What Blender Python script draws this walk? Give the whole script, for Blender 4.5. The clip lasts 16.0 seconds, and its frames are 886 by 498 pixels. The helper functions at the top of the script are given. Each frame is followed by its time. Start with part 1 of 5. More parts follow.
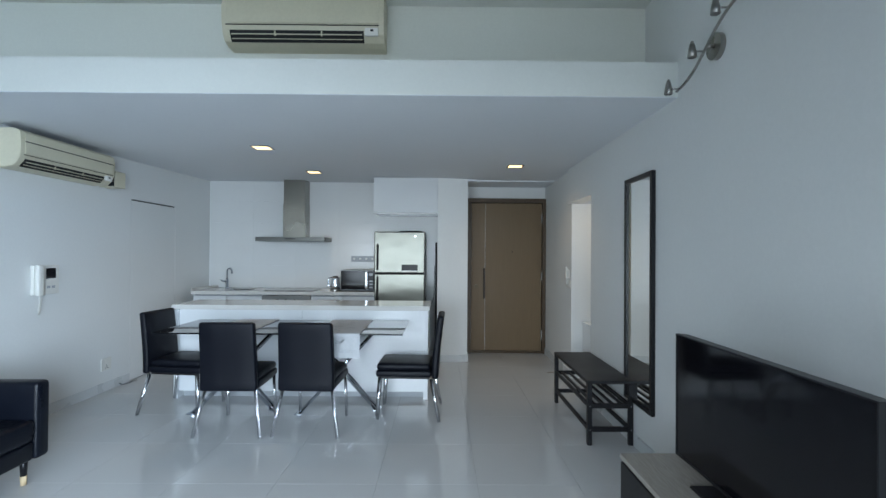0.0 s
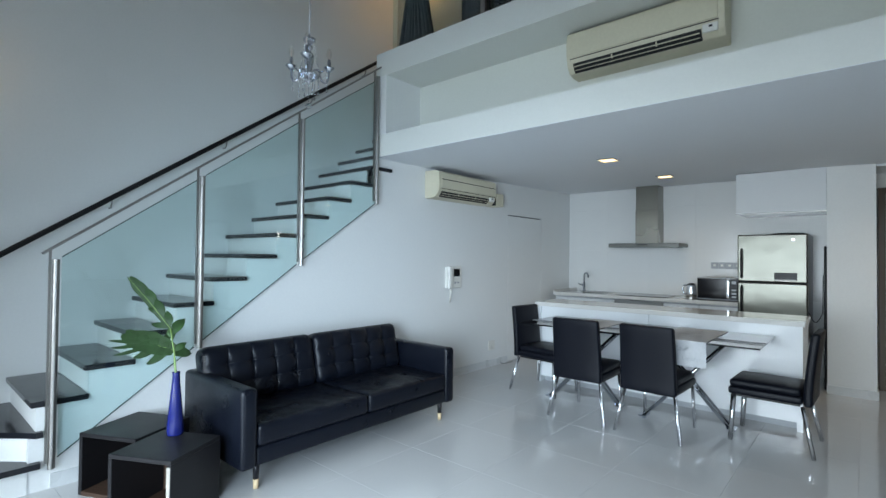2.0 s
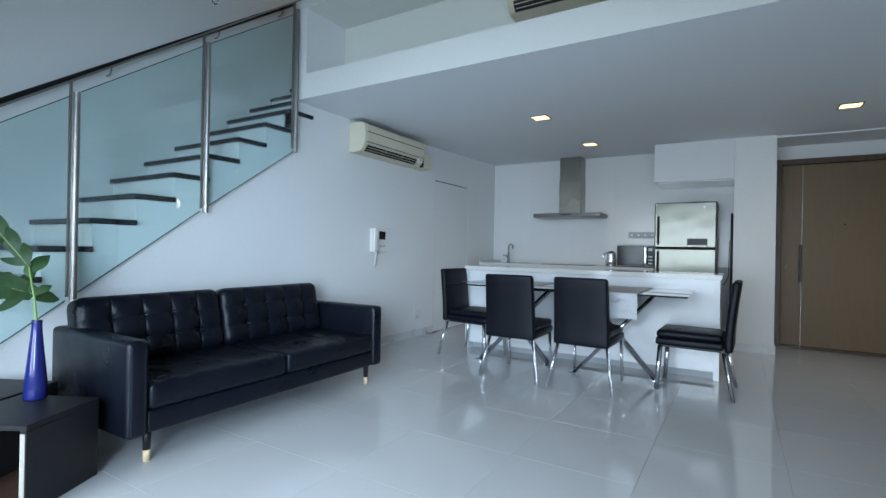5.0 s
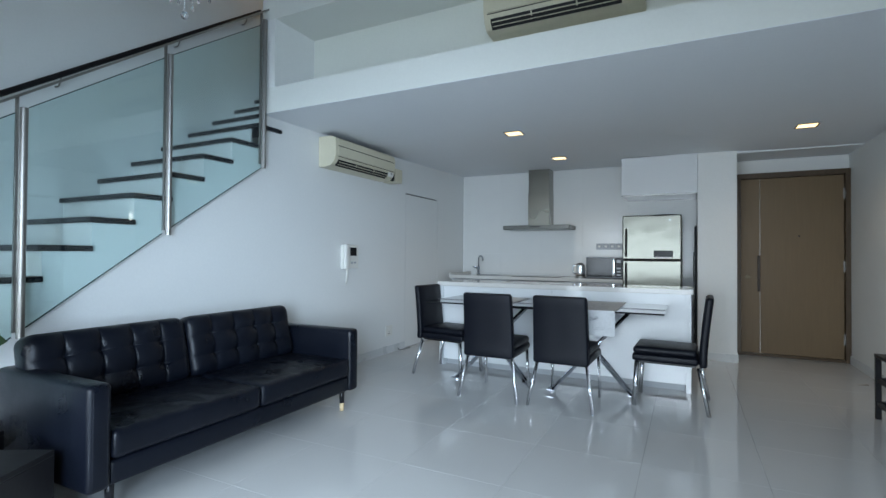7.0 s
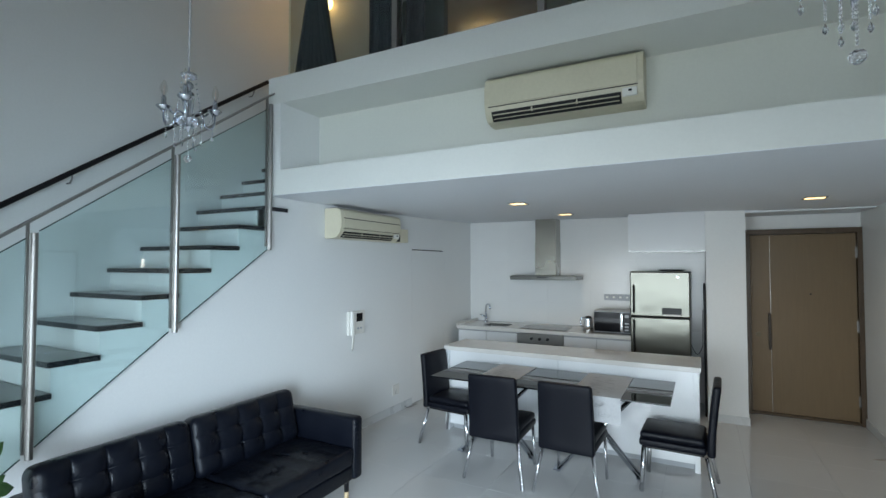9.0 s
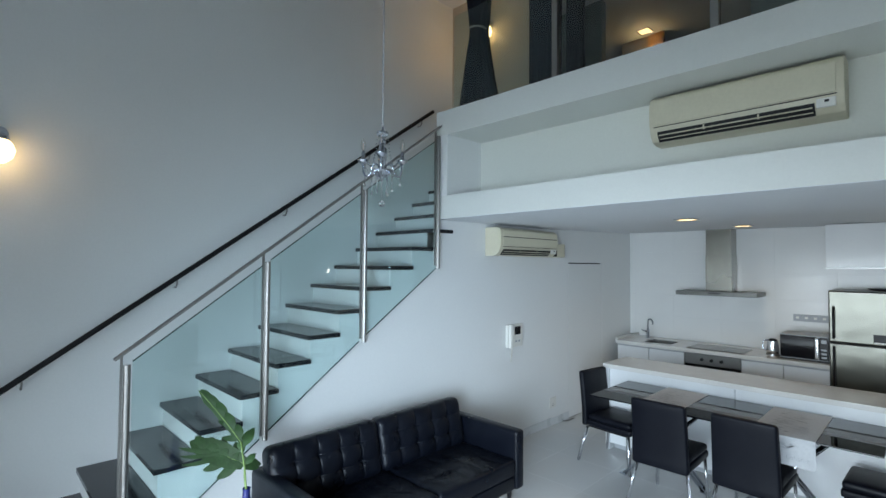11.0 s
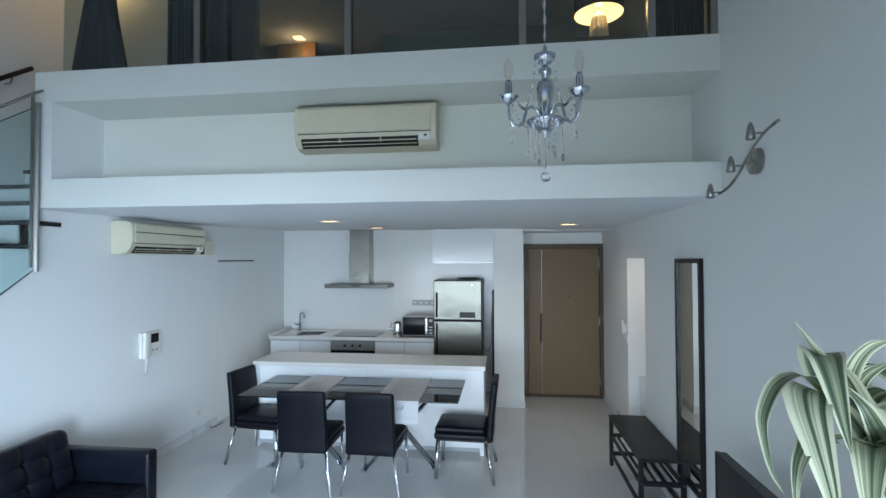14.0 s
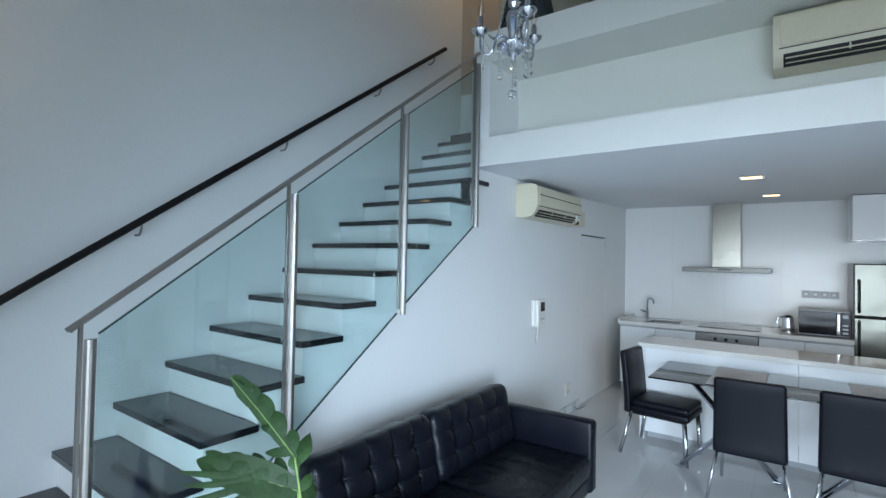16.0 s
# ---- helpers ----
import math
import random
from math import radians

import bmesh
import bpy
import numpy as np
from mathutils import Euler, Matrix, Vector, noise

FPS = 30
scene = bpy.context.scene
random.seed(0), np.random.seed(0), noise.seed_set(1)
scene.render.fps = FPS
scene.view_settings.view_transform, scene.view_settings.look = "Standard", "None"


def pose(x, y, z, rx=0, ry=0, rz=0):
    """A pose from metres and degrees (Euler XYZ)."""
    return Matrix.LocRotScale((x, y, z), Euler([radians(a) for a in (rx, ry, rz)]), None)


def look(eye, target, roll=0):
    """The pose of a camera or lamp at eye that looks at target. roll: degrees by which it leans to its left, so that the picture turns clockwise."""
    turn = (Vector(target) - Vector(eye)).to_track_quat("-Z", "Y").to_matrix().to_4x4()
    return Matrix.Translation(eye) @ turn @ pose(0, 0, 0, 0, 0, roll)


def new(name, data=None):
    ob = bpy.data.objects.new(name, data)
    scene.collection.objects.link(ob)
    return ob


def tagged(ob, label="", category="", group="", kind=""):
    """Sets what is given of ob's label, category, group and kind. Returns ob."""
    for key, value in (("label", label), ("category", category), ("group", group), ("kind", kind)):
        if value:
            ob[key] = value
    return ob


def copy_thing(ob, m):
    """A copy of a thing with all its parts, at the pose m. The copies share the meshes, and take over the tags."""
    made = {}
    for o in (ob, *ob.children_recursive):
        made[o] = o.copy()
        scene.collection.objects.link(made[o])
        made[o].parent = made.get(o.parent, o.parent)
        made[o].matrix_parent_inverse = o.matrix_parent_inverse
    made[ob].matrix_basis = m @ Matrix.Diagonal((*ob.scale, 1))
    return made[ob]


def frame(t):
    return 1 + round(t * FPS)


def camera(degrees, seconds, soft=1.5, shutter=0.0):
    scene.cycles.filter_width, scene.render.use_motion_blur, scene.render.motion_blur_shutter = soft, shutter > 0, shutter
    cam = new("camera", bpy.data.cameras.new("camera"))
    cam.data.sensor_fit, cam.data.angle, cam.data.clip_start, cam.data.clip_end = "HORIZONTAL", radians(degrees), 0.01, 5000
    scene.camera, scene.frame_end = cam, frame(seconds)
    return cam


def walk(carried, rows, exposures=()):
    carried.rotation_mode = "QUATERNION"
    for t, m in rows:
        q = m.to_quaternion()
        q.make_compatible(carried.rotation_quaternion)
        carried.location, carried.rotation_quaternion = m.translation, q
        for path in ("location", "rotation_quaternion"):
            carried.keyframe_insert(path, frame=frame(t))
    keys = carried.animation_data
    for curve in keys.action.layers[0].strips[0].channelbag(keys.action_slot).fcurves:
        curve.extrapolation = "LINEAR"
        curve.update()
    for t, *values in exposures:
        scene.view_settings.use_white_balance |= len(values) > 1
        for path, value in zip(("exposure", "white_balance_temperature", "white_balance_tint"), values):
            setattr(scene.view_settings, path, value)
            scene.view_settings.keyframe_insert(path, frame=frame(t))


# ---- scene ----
cam = camera(84.7, 16.0)
PATH = [
    (0, (1.427, 1.259, 1.355), (1.439, 3.259, 1.375), 0.4),
    (0.5, (1.513, 1.179, 1.336), (0.922, 3.09, 1.36), 0.5),
    (1, (1.597, 1.12, 1.327), (0.677, 2.895, 1.358), 0.5),
    (1.5, (1.656, 1.095, 1.315), (0.552, 2.763, 1.354), 0.5),
    (2, (1.695, 1.054, 1.336), (0.383, 2.562, 1.373), 0.6),
    (2.5, (1.675, 1.041, 1.366), (0.235, 2.428, 1.406), 0.5),
    (3, (1.591, 1.064, 1.399), (0.127, 2.426, 1.439), 0.5),
    (3.5, (1.468, 1.119, 1.341), (0.082, 2.56, 1.382), 0.5),
    (4, (1.425, 1.182, 1.218), (0.195, 2.759, 1.256), 0.4),
    (4.5, (1.407, 1.219, 1.061), (0.315, 2.893, 1.1), 0.1),
    (4.7, (1.447, 1.222, 1.045), (0.379, 2.913, 1.066), 0.5),
    (6.8, (1.262, 1.238, 0.981), (0.363, 3.024, 0.989), 0.6),
    (7, (1.286, 1.23, 1.139), (0.389, 3.018, 1.166), 0.4),
    (7.5, (1.273, 1.181, 1.409), (0.398, 2.979, 1.448), 0.2),
    (8, (1.291, 1.174, 1.521), (0.432, 2.979, 1.562), 0.2),
    (8.5, (1.325, 1.218, 1.623), (0.461, 3.021, 1.674), -0.0),
    (9, (1.345, 1.234, 1.717), (0.409, 3.0, 1.781), -0.0),
    (9.5, (1.353, 1.159, 1.776), (0.273, 2.84, 1.851), 0.2),
    (10, (1.343, 1.067, 1.826), (0.065, 2.603, 1.899), 0.4),
    (10.2, (1.346, 1.056, 1.835), (-0.02, 2.515, 1.904), 0.5),
    (12.3, (1.475, 1.018, 1.915), (0.035, 2.405, 1.978), 0.4),
    (12.5, (1.492, 1.028, 1.911), (0.212, 2.564, 1.974), 0.1),
    (13, (1.55, 1.043, 1.904), (0.749, 2.874, 1.964), -0.2),
    (13.5, (1.572, 1.019, 1.915), (1.183, 2.98, 1.965), -0.3),
    (14, (1.52, 1.016, 1.908), (1.273, 3.001, 1.952), -0.2),
    (14.5, (1.317, 1.058, 1.857), (0.932, 3.02, 1.9), 0.2),
    (14.7, (1.2, 1.08, 1.831), (0.707, 3.018, 1.874), 0.4),
    (15, (0.999, 1.126, 1.781), (0.318, 3.005, 1.827), 0.6),
    (15.5, (0.58, 1.09, 1.711), (-0.392, 2.837, 1.747), 1.2),
    (16, (0.125, 1.069, 1.591), (-1.05, 2.686, 1.636), 1.1),
]
EXPOSURES = [(0, -0.18, 6650, 10), (0.5, -0.22, 6950, 10), (2, -0.18, 6900, 10), (3, -0.26, 6500, 10), (4.5, -0.34, 6450, 10), (7, -0.30, 6700, 10), (9, -0.21, 7100, 10), (10, -0.23, 7100, 10),
             (12.5, -0.22, 6500, 10), (13.5, -0.05, 6500, 10), (14, -0.04, 6500, 10), (16, -0.12, 6650, 11)]
walk(cam, [(t, look(eye, target, roll)) for t, eye, target, roll in PATH], EXPOSURES)

# ---- world and daylight ----
world = bpy.data.worlds.new("sky")
scene.world = world
world.use_nodes = True
wn = world.node_tree
sky = wn.nodes.new("ShaderNodeTexSky")
sky.sky_type, sky.sun_disc = "NISHITA", False
sky.sun_elevation, sky.sun_rotation = radians(50), radians(20)
wn.links.new(sky.outputs[0], wn.nodes["Background"].inputs[0])
wn.nodes["Background"].inputs[1].default_value = 0.12


def area(name, loc, aim, sx, sy, watts, color):
    d = bpy.data.lights.new(name, "AREA")
    d.shape, d.size, d.size_y, d.energy, d.color = "RECTANGLE", sx, sy, watts, color
    ob = new(name, d)
    ob.matrix_world = look(loc, aim)
    return ob


def bulb(name, loc, watts, color, r=0.05, spot=0):
    d = bpy.data.lights.new(name, "SPOT" if spot else "POINT")
    d.energy, d.color, d.shadow_soft_size = watts, color, r
    if spot:
        d.spot_size, d.spot_blend = radians(spot), 0.7
    ob = new(name, d)
    ob.location = loc
    return ob


WARM = (1.0, 0.66, 0.33)
area("window_daylight", (0.5, -0.52, 1.12), (0.5, 5.0, -1.60), 3.6, 1.9, 138, (0.70, 0.85, 1.0)).data.spread = radians(100)
# Extra fill lamp, added to lift the west wall; no separate window bay there.
area("west_wall_fill", (1.95, -0.52, 1.3), (-1.9, 4.4, 0.4), 1.1, 1.8, 41, (0.56, 0.76, 1.0)).data.spread = radians(64)
# Weak fill aimed upwards, added to brighten the recess and slab soffit.
area("soffit_fill", (0.5, -0.52, 1.0), (0.4, 4.3, 3.1), 4.0, 1.8, 3, (0.80, 0.90, 1.0)).data.spread = radians(80)
for x, y in ((-0.16, 5.58), (-0.08, 7.05), (2.217, 6.385)):
    bulb("downlight_lamp", (x, y, 2.25), 9, (1.0, 0.76, 0.48), 0.05, 150)
# Fill added to brighten the side passage; its true source is out of view.
bulb("passage_fill", (3.3, 6.0, 1.75), 3, (1.0, 0.92, 0.82), 0.08)
bulb("loft_sconce_lamp", (-2.06, 4.98, 4.44), 3.4, WARM, 0.06)
bulb("stair_sconce_lamp", (-2.46, 1.165, 2.50), 1.0, WARM, 0.06)
bulb("table_lamp_light", (2.29, 5.0, 3.90), 4, WARM, 0.05)
bulb("loft_downlight_lamp", (-1.24, 7.3, 4.75), 2.2, WARM, 0.05)


# ---- materials ----
def mat(name, base, rough=0.5, metal=0.0, var=0.06, scale=3.0, fine=60.0, bump=0.0, bump_scale=200.0, rvar=0.05, coat=0.0, each=0.0, spec=0.5):
    """Principled surface with broad and fine variation of colour and gloss, and relief."""
    m = bpy.data.materials.new(name)
    m.use_nodes = True
    n, l = m.node_tree.nodes, m.node_tree.links
    b = n["Principled BSDF"]
    co = n.new("ShaderNodeTexCoord").outputs["Object"]
    big = n.new("ShaderNodeTexNoise")
    big.inputs["Scale"].default_value, big.inputs["Detail"].default_value = scale, 5
    small = n.new("ShaderNodeTexNoise")
    small.inputs["Scale"].default_value, small.inputs["Detail"].default_value = fine, 3
    l.new(co, big.inputs["Vector"])
    l.new(co, small.inputs["Vector"])
    add = n.new("ShaderNodeMath")
    add.operation = "ADD"
    l.new(big.outputs["Fac"], add.inputs[0])
    l.new(small.outputs["Fac"], add.inputs[1])
    last = add.outputs[0]
    if each:
        info = n.new("ShaderNodeObjectInfo")
        mul = n.new("ShaderNodeMath")
        mul.operation = "MULTIPLY_ADD"
        l.new(info.outputs["Random"], mul.inputs[0])
        mul.inputs[1].default_value = each
        l.new(last, mul.inputs[2])
        last = mul.outputs[0]
    rng = n.new("ShaderNodeMapRange")
    rng.inputs["From Min"].default_value, rng.inputs["From Max"].default_value = 0.6, 1.4 + each
    rng.inputs["To Min"].default_value, rng.inputs["To Max"].default_value = 1 - var, 1 + var
    l.new(last, rng.inputs["Value"])
    vm = n.new("ShaderNodeVectorMath")
    vm.operation = "SCALE"
    vm.inputs[0].default_value = base
    l.new(rng.outputs[0], vm.inputs["Scale"])
    l.new(vm.outputs[0], b.inputs["Base Color"])
    rr = n.new("ShaderNodeMapRange")
    rr.inputs["From Min"].default_value, rr.inputs["From Max"].default_value = 0.3, 0.7
    rr.inputs["To Min"].default_value, rr.inputs["To Max"].default_value = max(0.0, rough - rvar), min(1.0, rough + rvar)
    l.new(big.outputs["Fac"], rr.inputs["Value"])
    l.new(rr.outputs[0], b.inputs["Roughness"])
    b.inputs["Metallic"].default_value = metal
    b.inputs["Coat Weight"].default_value = coat
    b.inputs["Specular IOR Level"].default_value = spec
    if bump:
        t = n.new("ShaderNodeTexNoise")
        t.inputs["Scale"].default_value, t.inputs["Detail"].default_value = bump_scale, 3
        l.new(co, t.inputs["Vector"])
        bp = n.new("ShaderNodeBump")
        bp.inputs["Strength"].default_value, bp.inputs["Distance"].default_value = bump, 0.002
        l.new(t.outputs["Fac"], bp.inputs["Height"])
        l.new(bp.outputs[0], b.inputs["Normal"])
    return m


def brushed(name, base, rough, stretch):
    """Metal with fine lines along one axis."""
    m = mat(name, base, rough, 1.0, 0.02, 0.8, 6.0, rvar=0.015)
    n, l = m.node_tree.nodes, m.node_tree.links
    co = n.new("ShaderNodeTexCoord")
    mp = n.new("ShaderNodeMapping")
    mp.inputs["Scale"].default_value = stretch
    t = n.new("ShaderNodeTexNoise")
    t.inputs["Scale"].default_value = 6.0
    bp = n.new("ShaderNodeBump")
    bp.inputs["Strength"].default_value, bp.inputs["Distance"].default_value = 0.02, 0.0004
    l.new(co.outputs["Object"], mp.inputs["Vector"])
    l.new(mp.outputs[0], t.inputs["Vector"])
    l.new(t.outputs["Fac"], bp.inputs["Height"])
    l.new(bp.outputs[0], n["Principled BSDF"].inputs["Normal"])
    return m


def glow(name, color, strength):
    m = bpy.data.materials.new(name)
    m.use_nodes = True
    b = m.node_tree.nodes["Principled BSDF"]
    b.inputs["Base Color"].default_value = (*color, 1)
    b.inputs["Emission Color"].default_value = (*color, 1)
    b.inputs["Emission Strength"].default_value = strength
    return m


def clear(name, color, rough=0.0, ior=1.45, thin=False):
    m = bpy.data.materials.new(name)
    m.use_nodes = True
    n, l = m.node_tree.nodes, m.node_tree.links
    if not thin:
        b = n["Principled BSDF"]
        b.inputs["Base Color"].default_value = (*color, 1)
        b.inputs["Roughness"].default_value = rough
        b.inputs["Transmission Weight"].default_value = 1
        b.inputs["IOR"].default_value = ior
        return m
    n.remove(n["Principled BSDF"])
    tr = n.new("ShaderNodeBsdfTransparent")
    tr.inputs["Color"].default_value = (*color, 1)
    gl = n.new("ShaderNodeBsdfGlossy")
    gl.inputs["Roughness"].default_value = 0.01
    lw = n.new("ShaderNodeLayerWeight")
    lw.inputs["Blend"].default_value = 0.5
    pw = n.new("ShaderNodeMath")
    pw.operation = "POWER"
    pw.inputs[1].default_value = 4.0
    l.new(lw.outputs["Facing"], pw.inputs[0])
    ma = n.new("ShaderNodeMath")
    ma.operation = "MULTIPLY_ADD"
    ma.inputs[1].default_value, ma.inputs[2].default_value = 0.75, 0.055
    l.new(pw.outputs[0], ma.inputs[0])
    mx = n.new("ShaderNodeMixShader")
    l.new(ma.outputs[0], mx.inputs["Fac"])
    l.new(tr.outputs[0], mx.inputs[1])
    l.new(gl.outputs[0], mx.inputs[2])
    l.new(mx.outputs[0], n["Material Output"].inputs["Surface"])
    return m


def wood(name, base, rough, stretch, amount=0.25):
    m = mat(name, base, rough, 0.0, 0.08, 2.0, 40.0, spec=0.3)
    n, l = m.node_tree.nodes, m.node_tree.links
    b = n["Principled BSDF"]
    co = n.new("ShaderNodeTexCoord")
    mp = n.new("ShaderNodeMapping")
    mp.inputs["Scale"].default_value = stretch
    t = n.new("ShaderNodeTexNoise")
    t.inputs["Scale"].default_value, t.inputs["Detail"].default_value, t.inputs["Distortion"].default_value = 4.0, 6.0, 0.6
    l.new(co.outputs["Object"], mp.inputs["Vector"])
    l.new(mp.outputs[0], t.inputs["Vector"])
    ramp = n.new("ShaderNodeMapRange")
    ramp.inputs["From Min"].default_value, ramp.inputs["From Max"].default_value = 0.3, 0.7
    ramp.inputs["To Min"].default_value, ramp.inputs["To Max"].default_value = 1 - amount, 1 + amount
    l.new(t.outputs["Fac"], ramp.inputs["Value"])
    vm = n.new("ShaderNodeVectorMath")
    vm.operation = "SCALE"
    vm.inputs[0].default_value = base
    l.new(ramp.outputs[0], vm.inputs["Scale"])
    l.new(vm.outputs[0], b.inputs["Base Color"])
    return m


def striped(name, dark, light):
    """Leaf with lengthwise cream bands, by the leaf's own UV."""
    m = mat(name, dark, 0.4, 0.0)
    n, l = m.node_tree.nodes, m.node_tree.links
    b = n["Principled BSDF"]
    uv = n.new("ShaderNodeUVMap")
    sep = n.new("ShaderNodeSeparateXYZ")
    l.new(uv.outputs[0], sep.inputs[0])
    mp = n.new("ShaderNodeMapping")
    mp.inputs["Scale"].default_value = (3.9, 0.06, 1.0)
    l.new(uv.outputs[0], mp.inputs["Vector"])
    info = n.new("ShaderNodeObjectInfo")
    move = n.new("ShaderNodeMath")
    move.operation = "MULTIPLY"
    move.inputs[1].default_value = 40.0
    l.new(info.outputs["Random"], move.inputs[0])
    l.new(move.outputs[0], mp.inputs["Location"])
    t = n.new("ShaderNodeTexNoise")
    t.inputs["Scale"].default_value, t.inputs["Detail"].default_value = 1.6, 3.0
    l.new(mp.outputs[0], t.inputs["Vector"])
    # cream margin along both edges
    half = n.new("ShaderNodeMath")
    half.operation = "SUBTRACT"
    half.inputs[1].default_value = 0.5
    l.new(sep.outputs["X"], half.inputs[0])
    away = n.new("ShaderNodeMath")
    away.operation = "ABSOLUTE"
    l.new(half.outputs[0], away.inputs[0])
    edge = n.new("ShaderNodeMapRange")
    edge.inputs["From Min"].default_value, edge.inputs["From Max"].default_value = 0.38, 0.46
    edge.inputs["To Max"].default_value = 0.42
    l.new(away.outputs[0], edge.inputs["Value"])
    both = n.new("ShaderNodeMath")
    both.operation = "ADD"
    l.new(t.outputs["Fac"], both.inputs[0])
    l.new(edge.outputs["Result"], both.inputs[1])
    r = n.new("ShaderNodeValToRGB")
    r.color_ramp.elements[0].position, r.color_ramp.elements[0].color = 0.40, (*dark, 1)
    r.color_ramp.elements[1].position, r.color_ramp.elements[1].color = 0.60, (*light, 1)
    e = r.color_ramp.elements.new(0.46)
    e.color = (0.16, 0.21, 0.11, 1)
    e = r.color_ramp.elements.new(0.52)
    e.color = (0.30, 0.345, 0.22, 1)
    l.new(both.outputs[0], r.inputs["Fac"])
    l.new(r.outputs["Color"], b.inputs["Base Color"])
    return m


PAINT = mat("white_wall_paint", (0.76, 0.77, 0.755), 0.55, var=0.025, scale=1.2, bump=0.12, bump_scale=90)
# White paint, with the floor's bluish bounce light mixed into its colour.
CEIL = mat("ceiling_paint_blue_bounce", (0.755, 0.785, 0.815), 0.7, var=0.02, scale=0.9, bump=0.1, bump_scale=120)
TRIM = mat("white_skirting_paint", (0.62, 0.64, 0.64), 0.3, var=0.03)
TILE = mat("polished_floor_tile", (0.575, 0.58, 0.575), 0.06, var=0.04, scale=2.0, fine=120, rvar=0.03, each=0.08, spec=0.6)
GROUT = mat("floor_joint", (0.53, 0.53, 0.52), 0.8, var=0.1)
WTILE = mat("glossy_wall_tile", (0.70, 0.705, 0.69), 0.2, var=0.02, each=0.04)
WGROUT = mat("wall_joint", (0.62, 0.62, 0.60), 0.8)
LEATHER = mat("black_leather", (0.004, 0.0055, 0.010), 0.34, spec=0.22, var=0.25, scale=6, fine=200, bump=0.35, bump_scale=260, rvar=0.09)
LEATHER_CHAIR = mat("black_chair_leatherette", (0.004, 0.005, 0.009), 0.44, spec=0.17, var=0.15, scale=6, bump=0.25, bump_scale=300)
PIPING = mat("worn_leather_seam", (0.05, 0.055, 0.065), 0.35, var=0.2)
STONE = mat("black_polished_stone", (0.013, 0.014, 0.018), 0.14, var=0.3, scale=8, fine=300, spec=0.35)
STEEL = brushed("brushed_steel", (0.31, 0.30, 0.285), 0.4, (60, 60, 1))
HOODSTEEL = brushed("warm_brushed_steel", (0.27, 0.26, 0.23), 0.27, (60, 60, 1))
STEEL_H = brushed("brushed_steel_across", (0.27, 0.27, 0.265), 0.32, (1, 1, 60))
NICKEL = mat("dark_brushed_nickel", (0.34, 0.33, 0.31), 0.28, 1.0, var=0.05, rvar=0.03)
CHAIRLEG = mat("satin_chrome", (0.80, 0.81, 0.83), 0.24, 1.0, var=0.03, rvar=0.03)
CHROME = mat("chrome", (0.52, 0.55, 0.60), 0.05, 1.0, var=0.04, rvar=0.02)
BEIGE = mat("aged_ivory_plastic", (0.62, 0.58, 0.44), 0.4, var=0.05, scale=4, bump=0.05)
IVORY = mat("white_plastic", (0.74, 0.73, 0.68), 0.35, var=0.03)
DARKGAP = mat("dark_recess", (0.01, 0.01, 0.01), 0.7, var=0.2)
BLACKP = mat("black_plastic", (0.009, 0.009, 0.011), 0.35, var=0.15, spec=0.3)
DOORWOOD = wood("brown_veneer", (0.180, 0.122, 0.066), 0.42, (14, 14, 0.7), 0.05)
DOORFRAME = wood("dark_brown_frame", (0.085, 0.058, 0.036), 0.35, (14, 14, 0.7), 0.15)
BRONZE = mat("bronze_handle", (0.03, 0.02, 0.014), 0.4, 0.5)
LAMINATE = mat("white_gloss_laminate", (0.74, 0.76, 0.77), 0.13, var=0.015)
QUARTZ = mat("white_quartz_top", (0.64, 0.63, 0.60), 0.09, var=0.05, scale=8, fine=300)
BLACKGLASS = mat("black_table_glass", (0.005, 0.006, 0.008), 0.03, var=0.2, spec=0.5)
HOBGLASS = mat("hob_glass", (0.02, 0.02, 0.022), 0.08, var=0.1)
SCREEN = mat("tv_screen", (0.005, 0.005, 0.007), 0.10, var=0.2, spec=0.25)
CLOTH = mat("pale_grey_runner_cloth", (0.50, 0.51, 0.52), 0.9, var=0.08, bump=0.3, bump_scale=500)
PRINT = mat("grey_print", (0.40, 0.41, 0.425), 0.9, var=0.3, scale=30)
BLACKWOOD = wood("black_brown_wood", (0.011, 0.0105, 0.012), 0.45, (3, 30, 30), 0.25)
DARKBROWN = wood("dark_brown_wood", (0.060, 0.035, 0.024), 0.5, (3, 30, 30), 0.3)
GREYWOOD = wood("greyed_oak_top", (0.34, 0.31, 0.27), 0.4, (30, 3, 30), 0.15)
BIRCH = wood("pale_birch", (0.66, 0.50, 0.30), 0.45, (10, 10, 1), 0.12)
BLUE = mat("cobalt_blue_glaze", (0.010, 0.016, 0.125), 0.14, var=0.15, coat=0.4)
LEAF = mat("dark_green_leaf", (0.016, 0.042, 0.012), 0.5, spec=0.3, var=0.35, scale=14, bump=0.4, bump_scale=40)
LEAF2 = mat("fresh_green_leaf", (0.034, 0.080, 0.024), 0.5, spec=0.3, var=0.3, scale=14, bump=0.4, bump_scale=40)
STEM = mat("green_stem", (0.16, 0.25, 0.07), 0.5, var=0.2)
STRIPED = striped("variegated_leaf", (0.055, 0.095, 0.065), (0.72, 0.74, 0.54))
MIRROR = mat("mirror_silver", (0.86, 0.88, 0.87), 0.01, 1.0, var=0.01, rvar=0.005)
GLASS = clear("greenish_stair_glass", (0.86, 0.95, 0.95), ior=1.5, thin=True)
GLASS2 = clear("loft_glass", (0.80, 0.84, 0.82), ior=1.5, thin=True)
GLASSEDGE = mat("glass_edge", (0.035, 0.065, 0.065), 0.2, var=0.05)
